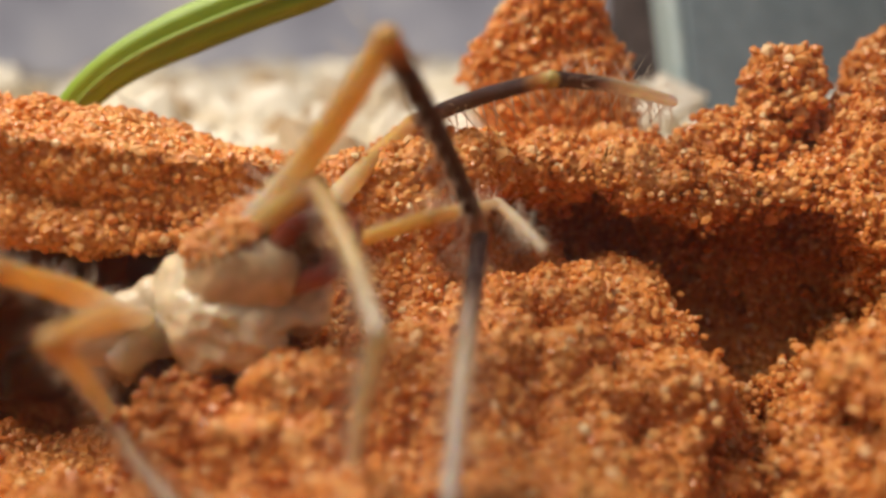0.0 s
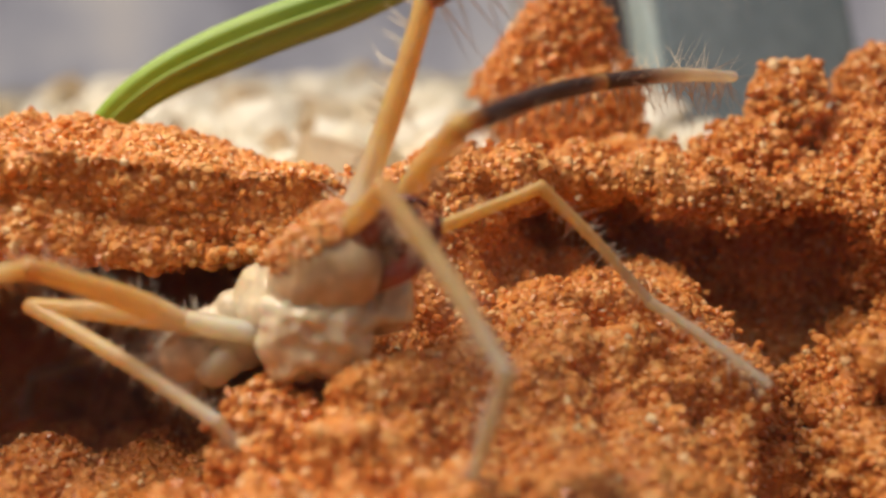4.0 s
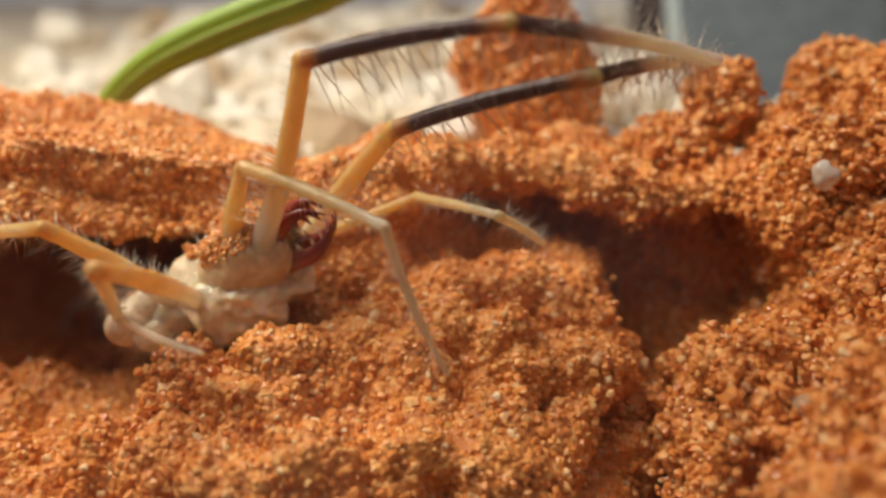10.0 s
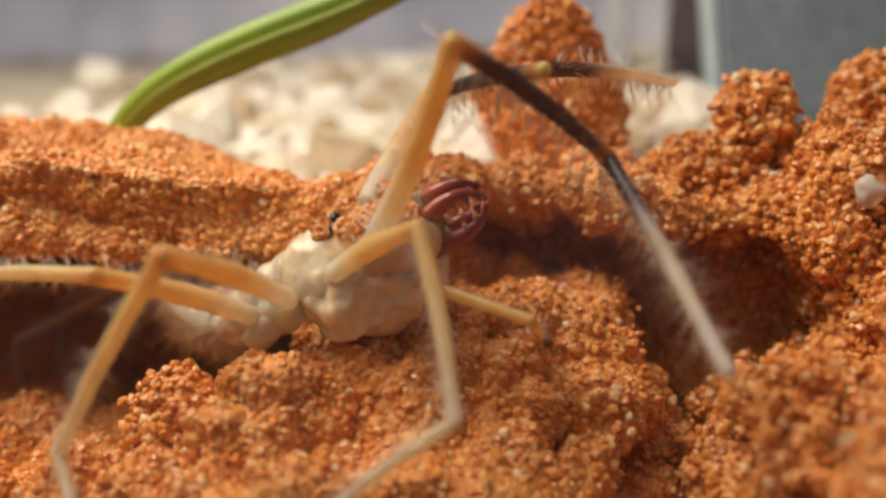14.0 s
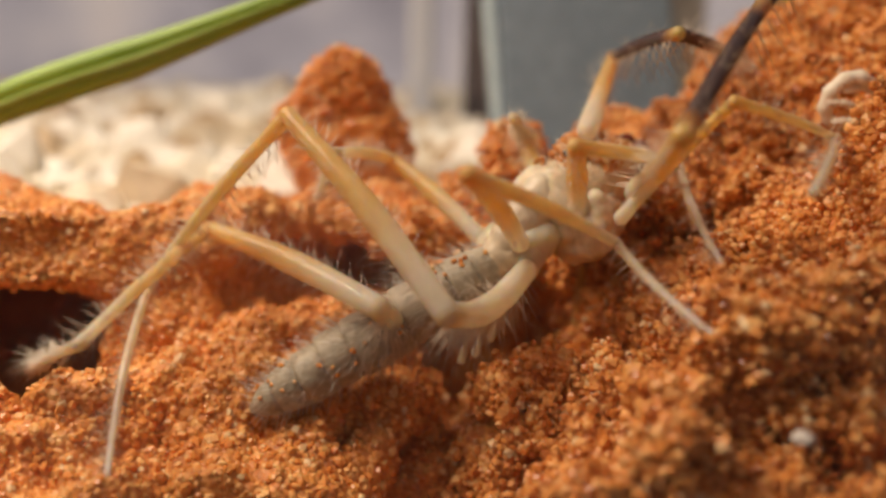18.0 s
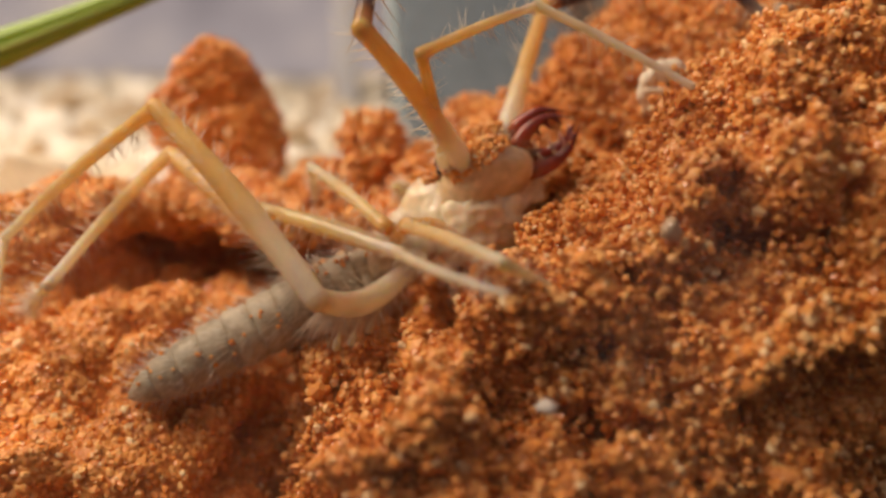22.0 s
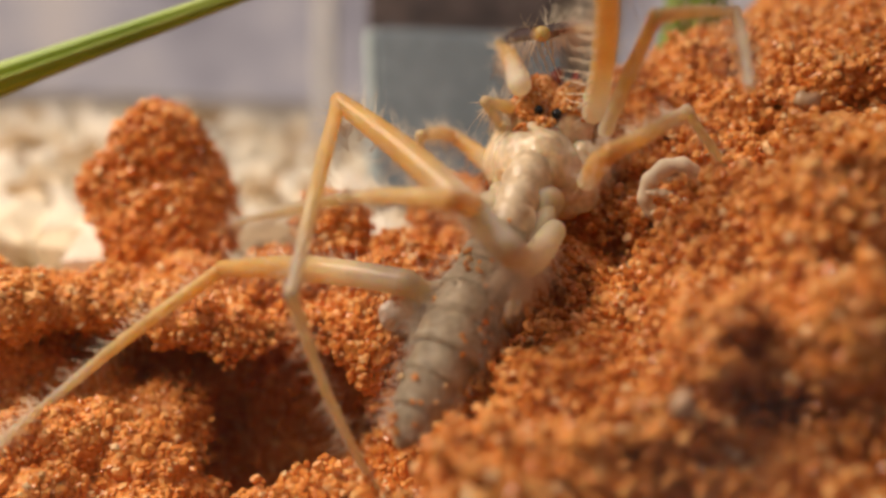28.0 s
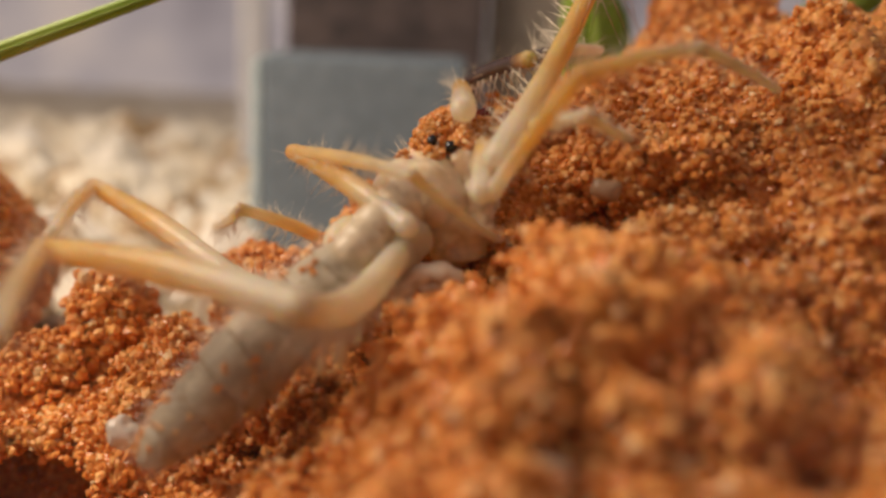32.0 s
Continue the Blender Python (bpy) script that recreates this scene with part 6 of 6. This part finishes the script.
    NEAR_THIRD_ROWS = [
        (0.0, -1.142, 2.939, 2.115, -1.050, 2.064, 2.308, -1.231, 2.817, 1.757, -0.788, 2.212, 1.733),
        (1.0, -0.993, 2.901, 2.102, -1.064, 2.063, 2.421, -1.061, 2.903, 1.978, -0.587, 2.332, 2.086),
        (2.0, -1.106, 2.924, 2.157, -1.101, 2.036, 2.305, -1.251, 2.850, 1.839, -0.887, 2.195, 1.870),
        (3.0, -1.095, 2.921, 2.144, -1.642, 3.568, 1.840, -1.224, 2.716, 1.885, -1.185, 3.291, 1.406),
        (5.5, -0.911, 2.909, 2.044, -1.302, 2.274, 2.548, -0.741, 2.806, 1.996, -0.540, 2.133, 2.259),
        (9.0, -0.911, 2.909, 2.044, -1.302, 2.274, 2.548, -0.741, 2.806, 1.996, -0.540, 2.133, 2.259),
        (10.3, -0.961, 2.961, 2.105, -0.910, 2.150, 2.493, -1.475, 2.807, 2.103, -0.813, 2.455, 2.077),
        (12.5, -0.961, 2.961, 2.105, -0.910, 2.150, 2.493, -1.475, 2.807, 2.103, -0.813, 2.455, 2.077),
        (13.0, -0.882, 2.959, 2.113, -0.750, 2.110, 2.383, -1.159, 2.634, 1.704, -0.656, 2.083, 1.631),
        (13.5, -0.750, 2.922, 2.312, -0.648, 2.044, 2.484, -1.091, 2.538, 1.804, -0.617, 1.959, 1.764),
        (15.5, 0.458, 2.690, 2.053, -0.163, 2.675, 2.704, -0.348, 1.771, 2.478, -0.456, 2.110, 1.818),
        (16.0, 0.673, 2.706, 2.093, 0.135, 2.450, 2.604, 0.392, 1.564, 2.350, 0.498, 1.975, 1.731),
        (17.0, 1.107, 2.829, 2.520, 0.859, 1.965, 2.494, 1.273, 2.361, 1.737, 1.287, 1.621, 1.855),
        (18.0, 1.549, 2.785, 2.655, 1.217, 2.050, 3.054, 1.940, 2.557, 2.704, 2.109, 1.853, 2.507),
        (19.0, 1.871, 2.795, 2.645, 1.171, 2.451, 3.093, 1.619, 1.639, 2.886, 2.091, 2.042, 2.465),
        (20.0, 2.040, 2.773, 2.595, 1.151, 2.712, 2.722, 1.137, 1.812, 2.416, 1.454, 2.131, 1.816),
        (21.0, 1.975, 2.818, 2.498, 1.144, 2.743, 2.835, 1.852, 2.117, 2.739, 2.352, 2.553, 2.388),
        (22.0, 1.951, 2.844, 2.476, 1.104, 2.765, 2.770, 1.805, 2.130, 2.682, 2.148, 1.463, 2.684),
        (23.0, 1.893, 2.778, 2.460, 1.274, 2.304, 2.912, 1.812, 1.521, 2.885, 2.228, 2.022, 2.512),
        (24.0, 1.939, 2.819, 2.518, 1.294, 2.363, 2.947, 1.873, 1.617, 2.844, 2.283, 2.140, 2.496),
        (24.5, 1.995, 2.853, 2.501, 1.307, 2.455, 2.925, 1.890, 1.712, 2.821, 2.312, 2.223, 2.471),
        (26.5, 2.218, 2.954, 2.780, 1.926, 2.125, 2.976, 1.456, 2.949, 3.034, 1.215, 3.558, 2.669),
        (27.0, 2.186, 2.962, 3.002, 1.938, 2.106, 3.131, 1.438, 2.913, 3.171, 1.316, 2.175, 3.122),
        (28.0, 2.419, 3.012, 3.203, 2.159, 2.173, 3.400, 1.785, 3.037, 3.276, 1.431, 2.376, 3.274),
        (29.0, 2.600, 3.090, 3.543, 2.198, 2.375, 3.911, 2.050, 3.312, 3.859, 2.047, 2.569, 3.755),
        (30.0, 3.050, 3.097, 3.645, 2.637, 2.318, 3.824, 2.468, 3.232, 3.627, 2.572, 2.490, 3.657),
        (31.0, 3.224, 3.113, 3.661, 2.699, 3.829, 3.811, 3.212, 3.030, 3.837, 3.726, 3.454, 3.493),
        (32.0, 3.191, 3.097, 3.645, 2.693, 3.823, 3.833, 3.202, 3.020, 3.849, 3.708, 3.428, 3.475),
    ]
    FAR_THIRD_ROWS = [
        (0.0, -1.213, 3.059, 2.056, -1.385, 2.425, 2.419, -2.048, 2.737, 2.259, -1.806, 2.082, 2.310),
        (1.0, -1.299, 3.021, 2.071, -1.377, 2.345, 2.387, -2.002, 2.731, 2.238, -1.755, 2.078, 2.287),
        (2.0, -1.162, 3.044, 2.060, -1.608, 2.529, 2.373, -2.254, 2.885, 2.240, -2.055, 2.215, 2.272),
        (3.0, -1.151, 3.041, 2.021, -1.684, 2.621, 2.341, -2.330, 2.975, 2.204, -2.157, 2.297, 2.214),
        (5.5, -1.269, 3.029, 2.086, -1.740, 2.691, 2.561, -2.382, 2.998, 2.323, -2.300, 2.318, 2.467),
        (9.0, -1.269, 3.029, 2.086, -1.683, 2.643, 2.578, -2.358, 2.885, 2.357, -2.170, 2.228, 2.510),
        (10.3, -1.065, 3.081, 1.990, -1.440, 2.671, 2.493, -2.151, 2.861, 2.350, -2.006, 2.176, 2.373),
        (12.5, -1.065, 3.081, 1.990, -1.440, 2.671, 2.493, -2.151, 2.861, 2.350, -1.955, 2.189, 2.353),
        (13.0, -1.043, 3.079, 1.966, -1.559, 2.767, 2.413, -2.296, 2.669, 2.315, -2.008, 2.031, 2.342),
        (13.5, -0.850, 3.042, 2.111, -1.417, 2.670, 2.432, -2.158, 2.565, 2.382, -1.865, 1.931, 2.425),
        (15.5, 0.117, 3.017, 2.266, 0.030, 2.321, 2.531, -0.286, 2.999, 2.479, -0.607, 3.569, 2.230),
        (16.0, 0.396, 3.076, 2.193, 0.280, 2.375, 2.434, -0.108, 3.013, 2.366, -0.089, 3.638, 2.050),
        (17.0, 0.856, 3.199, 2.470, 0.653, 2.513, 2.693, 0.255, 3.086, 2.969, 0.066, 3.703, 2.698),
        (18.0, 1.407, 3.155, 2.610, 0.944, 3.626, 2.966, 0.671, 2.933, 3.053, 0.542, 3.550, 2.749),
        (19.0, 1.733, 3.165, 2.597, 1.483, 3.871, 2.627, 0.843, 3.852, 3.017, 0.988, 3.172, 2.928),
        (20.0, 1.892, 3.143, 2.602, 1.775, 3.874, 2.487, 1.198, 3.737, 2.945, 1.193, 3.089, 3.210),
        (21.0, 1.755, 3.188, 2.511, 1.616, 2.507, 2.793, 1.285, 3.160, 2.955, 1.288, 3.825, 2.735),
        (22.0, 1.915, 3.214, 2.453, 1.770, 2.526, 2.713, 1.403, 3.149, 2.911, 1.394, 3.797, 2.645),
        (23.0, 1.793, 3.148, 2.528, 1.617, 2.471, 2.799, 1.399, 3.178, 2.919, 1.434, 3.832, 2.670),
        (24.0, 1.846, 3.189, 2.474, 1.701, 2.494, 2.716, 1.251, 3.049, 2.945, 1.214, 3.744, 3.016),
        (24.5, 1.909, 3.223, 2.487, 1.820, 3.967, 2.489, 1.140, 3.927, 2.802, 1.026, 3.285, 3.055),
        (26.5, 2.297, 3.324, 2.970, 1.964, 3.902, 3.311, 1.648, 3.223, 3.346, 1.628, 3.866, 3.071),
        (27.0, 2.257, 3.332, 3.161, 1.953, 3.882, 3.569, 1.770, 3.155, 3.539, 1.765, 3.831, 3.355),
        (28.0, 2.584, 3.382, 3.311, 2.389, 4.080, 3.504, 2.154, 3.368, 3.538, 2.171, 4.040, 3.344),
        (29.0, 2.821, 3.460, 3.629, 2.757, 4.194, 3.485, 2.509, 3.516, 3.690, 2.503, 4.210, 3.598),
        (30.0, 3.197, 3.467, 3.706, 3.137, 4.214, 3.679, 2.710, 3.652, 3.932, 2.836, 4.337, 3.866),
        (31.0, 3.105, 3.483, 3.505, 2.886, 4.187, 3.366, 2.481, 3.600, 3.597, 2.254, 4.221, 3.368),
        (32.0, 3.066, 3.467, 3.472, 2.835, 4.169, 3.341, 2.494, 3.557, 3.609, 2.264, 4.187, 3.407),
    ]
    NEAR_HIND_ROWS = [
        (0.0, -1.304, 3.152, 2.011, -1.652, 3.744, 1.872, -1.895, 4.839, 1.507, -2.908, 5.177, 1.169, -3.258, 5.643, 0.178),
        (1.0, -1.243, 3.120, 1.985, -1.590, 3.711, 1.846, -1.834, 4.807, 1.480, -2.847, 5.144, 1.143, -3.197, 5.611, 0.151),
        (2.0, -1.253, 3.152, 2.014, -1.601, 3.744, 1.875, -1.844, 4.839, 1.510, -2.857, 5.177, 1.173, -3.207, 5.643, 0.181),
        (3.0, -1.245, 3.152, 1.974, -1.593, 3.744, 1.834, -1.837, 4.839, 1.469, -2.850, 5.177, 1.132, -3.199, 5.643, 0.140),
        (5.5, -1.294, 3.152, 2.028, -1.642, 3.744, 1.889, -1.886, 4.839, 1.524, -2.899, 5.177, 1.187, -3.249, 5.643, 0.195),
        (9.0, -1.294, 3.152, 2.028, -1.642, 3.744, 1.889, -1.886, 4.839, 1.524, -2.899, 5.177, 1.187, -3.249, 5.643, 0.195),
        (10.3, -1.331, 3.152, 1.891, -1.679, 3.744, 1.752, -1.922, 4.839, 1.387, -2.935, 5.177, 1.049, -3.285, 5.643, 0.058),
        (12.5, -1.331, 3.152, 1.891, -1.679, 3.744, 1.752, -1.922, 4.839, 1.387, -2.935, 5.177, 1.049, -3.285, 5.643, 0.058),
        (13.0, -1.252, 3.152, 1.947, -1.600, 3.744, 1.808, -1.843, 4.839, 1.443, -2.856, 5.177, 1.105, -3.206, 5.643, 0.114),
        (13.5, -1.036, 3.122, 2.109, -1.384, 3.713, 1.970, -1.628, 4.809, 1.605, -2.641, 5.146, 1.267, -2.990, 5.613, 0.276),
        (15.5, 0.203, 2.690, 2.080, -0.195, 2.135, 2.233, -1.144, 2.320, 2.910, -2.129, 2.593, 2.453, -1.610, 1.578, 2.304),
        (16.0, 0.378, 2.706, 2.085, -0.030, 2.147, 2.191, -1.000, 2.285, 2.849, -1.880, 2.873, 2.482, -1.398, 1.848, 2.280),
        (17.0, 0.972, 2.829, 2.408, 0.542, 2.288, 2.301, -0.506, 2.775, 2.538, -1.524, 3.034, 2.148, -1.413, 1.894, 2.250),
        (18.0, 1.581, 2.785, 2.519, 1.161, 2.227, 2.473, 0.475, 2.825, 3.224, -0.237, 3.053, 2.390, -0.137, 2.019, 1.896),
        (19.0, 1.739, 2.795, 2.589, 1.300, 2.250, 2.576, 0.537, 2.844, 3.253, 0.268, 1.909, 2.698, 0.101, 2.439, 1.691),
        (20.0, 1.768, 2.773, 2.454, 1.266, 2.285, 2.476, 0.557, 2.880, 3.208, 0.274, 1.925, 2.696, 0.055, 2.375, 1.660),
        (21.0, 1.890, 2.818, 2.381, 1.445, 2.278, 2.408, 0.638, 2.670, 3.175, -0.141, 3.218, 2.586, 0.119, 2.293, 1.955),
        (22.0, 1.894, 2.844, 2.417, 1.468, 2.289, 2.434, 0.726, 2.746, 3.230, -0.121, 3.023, 2.552, 0.173, 2.080, 1.962),
        (23.0, 1.837, 2.778, 2.403, 1.450, 2.195, 2.439, 0.726, 2.730, 3.202, -0.170, 3.012, 2.592, 0.092, 2.069, 1.988),
        (24.0, 1.855, 2.819, 2.430, 1.451, 2.248, 2.414, 0.701, 2.745, 3.177, -0.184, 3.105, 2.593, 0.070, 2.131, 2.037),
        (24.5, 1.911, 2.853, 2.413, 1.495, 2.290, 2.396, 0.760, 2.767, 3.187, 0.404, 1.769, 2.824, -0.022, 2.314, 1.906),
        (26.5, 2.450, 2.954, 2.725, 2.080, 2.360, 2.726, 1.439, 1.718, 3.480, 1.113, 2.530, 2.782, 1.542, 1.501, 2.500),
        (27.0, 2.493, 2.962, 2.929, 2.195, 2.329, 2.951, 1.504, 1.647, 3.621, 1.343, 2.567, 3.004, 1.851, 1.605, 2.632),
        (28.0, 2.723, 3.012, 3.160, 2.399, 2.393, 3.202, 1.775, 3.272, 3.679, 1.632, 2.372, 3.029, 2.002, 2.764, 2.013),
        (29.0, 2.844, 3.090, 3.479, 2.551, 2.456, 3.520, 1.880, 3.340, 3.922, 1.918, 2.396, 3.319, 2.178, 3.099, 2.447),
        (30.0, 3.122, 3.097, 3.578, 2.822, 2.466, 3.622, 2.074, 3.343, 3.875, 1.417, 3.726, 3.054, 1.725, 2.687, 2.670),
        (31.0, 3.164, 3.113, 3.548, 2.834, 2.496, 3.530, 1.878, 3.186, 3.580, 2.128, 2.098, 3.490, 1.618, 2.913, 2.860),
        (32.0, 3.153, 3.097, 3.522, 2.847, 2.468, 3.500, 1.850, 3.099, 3.516, 2.146, 2.019, 3.538, 1.670, 2.805, 2.847),
    ]
    FAR_HIND_ROWS = [
        (0.0, -1.304, 3.152, 2.011, -1.612, 3.676, 1.888, -1.843, 4.716, 1.542, -2.838, 5.048, 1.210, -3.157, 5.473, 0.305),
        (1.0, -1.243, 3.120, 1.985, -1.551, 3.644, 1.861, -1.782, 4.683, 1.515, -2.777, 5.015, 1.183, -3.096, 5.441, 0.278),
        (2.0, -1.253, 3.152, 2.014, -1.561, 3.676, 1.891, -1.792, 4.716, 1.545, -2.787, 5.048, 1.213, -3.106, 5.473, 0.308),
        (3.0, -1.245, 3.152, 1.974, -1.553, 3.676, 1.850, -1.784, 4.716, 1.504, -2.779, 5.048, 1.172, -3.099, 5.473, 0.267),
        (5.5, -1.294, 3.152, 2.028, -1.603, 3.676, 1.905, -1.834, 4.716, 1.559, -2.829, 5.048, 1.227, -3.148, 5.473, 0.322),
        (9.0, -1.294, 3.152, 2.028, -1.603, 3.676, 1.905, -1.834, 4.716, 1.559, -2.829, 5.048, 1.227, -3.148, 5.473, 0.322),
        (10.3, -1.331, 3.152, 1.891, -1.639, 3.676, 1.768, -1.870, 4.716, 1.422, -2.865, 5.048, 1.090, -3.185, 5.473, 0.185),
        (12.5, -1.331, 3.152, 1.891, -1.639, 3.676, 1.768, -1.870, 4.716, 1.422, -2.865, 5.048, 1.090, -3.185, 5.473, 0.185),
        (13.0, -1.252, 3.152, 1.947, -1.560, 3.676, 1.824, -1.791, 4.716, 1.478, -2.786, 5.048, 1.146, -3.105, 5.473, 0.241),
        (13.5, -1.036, 3.122, 2.109, -1.344, 3.646, 1.986, -1.575, 4.685, 1.639, -2.570, 5.017, 1.308, -2.890, 5.443, 0.403),
        (15.5, -0.098, 3.060, 2.213, -0.263, 2.543, 2.512, -1.144, 3.161, 2.824, -0.770, 2.129, 2.744, -1.178, 3.050, 2.448),
        (16.0, 0.051, 3.076, 2.289, -0.205, 2.557, 2.512, -1.040, 3.157, 2.956, -0.641, 2.183, 2.635, -0.995, 3.130, 2.353),
        (17.0, 0.556, 3.121, 2.233, 0.268, 2.613, 2.440, -0.582, 3.274, 2.745, -0.331, 2.298, 2.305, -0.603, 3.205, 1.850),
        (18.0, 1.151, 3.155, 2.278, 0.888, 2.605, 2.389, 0.014, 3.266, 2.622, -0.293, 2.249, 2.338, -0.826, 3.066, 1.948),
        (19.0, 1.448, 3.165, 2.356, 1.089, 2.660, 2.352, 0.147, 3.267, 2.358, -0.112, 2.199, 2.417, -0.851, 2.837, 2.032),
        (20.0, 1.508, 3.143, 2.357, 1.296, 2.587, 2.532, 0.523, 3.236, 3.017, 0.283, 2.277, 2.533, -0.120, 3.130, 2.071),
        (21.0, 1.539, 3.188, 2.323, 1.347, 2.619, 2.478, 0.566, 3.255, 2.969, 0.338, 2.297, 2.479, -0.089, 3.176, 2.093),
        (22.0, 1.603, 3.214, 2.295, 1.369, 2.667, 2.467, 0.637, 3.361, 2.953, 0.301, 2.431, 2.472, -0.121, 3.302, 2.066),
        (23.0, 1.548, 3.148, 2.278, 1.323, 2.597, 2.454, 0.650, 3.337, 2.958, 0.306, 2.412, 2.472, -0.115, 3.296, 2.093),
        (24.0, 1.567, 3.189, 2.251, 1.327, 2.671, 2.492, 0.584, 3.375, 2.946, 0.271, 2.451, 2.439, -0.128, 3.343, 2.057),
        (24.5, 1.639, 3.202, 2.240, 1.379, 2.692, 2.478, 0.477, 3.257, 2.826, 0.328, 2.217, 2.499, -0.086, 3.113, 2.139),
        (26.5, 2.048, 3.207, 2.521, 1.756, 2.663, 2.580, 1.194, 3.306, 3.305, 0.629, 2.490, 2.831, 0.093, 3.022, 2.102),
        (27.0, 2.139, 3.231, 2.725, 1.808, 2.706, 2.730, 0.979, 3.244, 3.258, 0.565, 2.401, 2.685, 0.053, 2.868, 1.896),
        (28.0, 2.419, 3.337, 2.912, 2.071, 2.827, 2.965, 1.222, 3.549, 2.848, 0.373, 3.578, 2.149, 0.497, 2.549, 2.318),
        (29.0, 2.542, 3.363, 3.255, 2.273, 2.811, 3.342, 1.569, 3.638, 3.617, 1.690, 2.728, 3.010, 1.777, 3.269, 2.114),
        (30.0, 2.863, 3.436, 3.376, 2.611, 3.980, 3.217, 1.881, 4.573, 3.825, 1.558, 3.561, 3.541, 0.925, 3.988, 2.820),
        (31.0, 2.840, 3.405, 3.376, 2.381, 3.815, 3.298, 1.565, 4.553, 3.508, 1.793, 3.478, 3.562, 1.282, 4.250, 3.064),
        (32.0, 2.836, 3.433, 3.327, 2.369, 3.835, 3.261, 1.552, 4.552, 3.533, 1.739, 3.469, 3.492, 1.245, 4.100, 2.814),
    ]
    dorsal = (0, -0.35, 1)
    times = sorted({round(0.1 * k, 1) for k in range(0, 321, 2)} | {r[0] for r in BODY_ROWS})
    # the body: waist, then tail, neck and jaw tip from joint to joint
    body = swing(BODY_ROWS, times, 4, ((1, 0), (1, 2), (2, 3)), 1)
    stands = [facing(p[1], p[2], dorsal) for t, p in body]
    keyed = [facing(r[4:7], r[7:10], dorsal) for r in BODY_ROWS]
    drawn = [(t, float(np.interp(t, [r[0] for r in BODY_ROWS], [r[13] for r in BODY_ROWS]))) for t in times]
    walk(spider, list(zip(times, stands)))
    walk(ABDOMEN, [(t, m.inverted() @ facing(p[1], p[0], dorsal)) for (t, p), m in zip(body, stands)])
    walk(ABDOMEN_TAIL, [(t, m.inverted() @ facing(p[1], p[0], dorsal) @ pose(-d * CM, 0, 0)) for (t, p), m, (_, d) in zip(body, stands, drawn)])
    walk(HEAD, [(t, m.inverted() @ facing(p[2], p[3], dorsal)) for (t, p), m in zip(body, stands)])
    # the lower jaws gape while the spider rears up at the bank
    hinge = Vector((0.62, 0, -0.06)) * CM
    for jaw in LOWER_JAWS:
        walk(jaw, [(t, Matrix.Translation(hinge) @ pose(0, 0, 0, 0, angle, 0) @ Matrix.Translation(-hinge)) for t, angle in ((0.0, -9), (9.0, -9), (10.3, -6), (12.5, -6), (13.5, -11), (20.0, -12), (21.0, 4), (22.5, 4), (23.5, -8), (32.0, -12))])
    for pieces, rows in ((NEAR_PALP, NEAR_PALP_ROWS), (FAR_PALP, FAR_PALP_ROWS), (NEAR_FIRST, NEAR_FIRST_ROWS), (FAR_FIRST, FAR_FIRST_ROWS), (NEAR_SECOND, NEAR_SECOND_ROWS), (FAR_SECOND, FAR_SECOND_ROWS), (NEAR_THIRD, NEAR_THIRD_ROWS), (FAR_THIRD, FAR_THIRD_ROWS), (NEAR_HIND, NEAR_HIND_ROWS), (FAR_HIND, FAR_HIND_ROWS)):
        # the hip stays on the body
        hips = [m.inverted() @ (Vector(r[1:4]) * CM) for r, m in zip(rows, keyed)]
        chain = swing(rows, times, len(pieces) + 1, [(k, k + 1) for k in range(len(pieces))], 0, hips, stands)
        flat = [(t, *[v for q in p for v in q]) for t, p in chain]
        for k, piece in enumerate(pieces):
            up = steady_up(flat, k)
            walk(piece, [(t, m.inverted() @ facing(p[k], p[k + 1], up)) for (t, p), m in zip(chain, stands)])


motions()
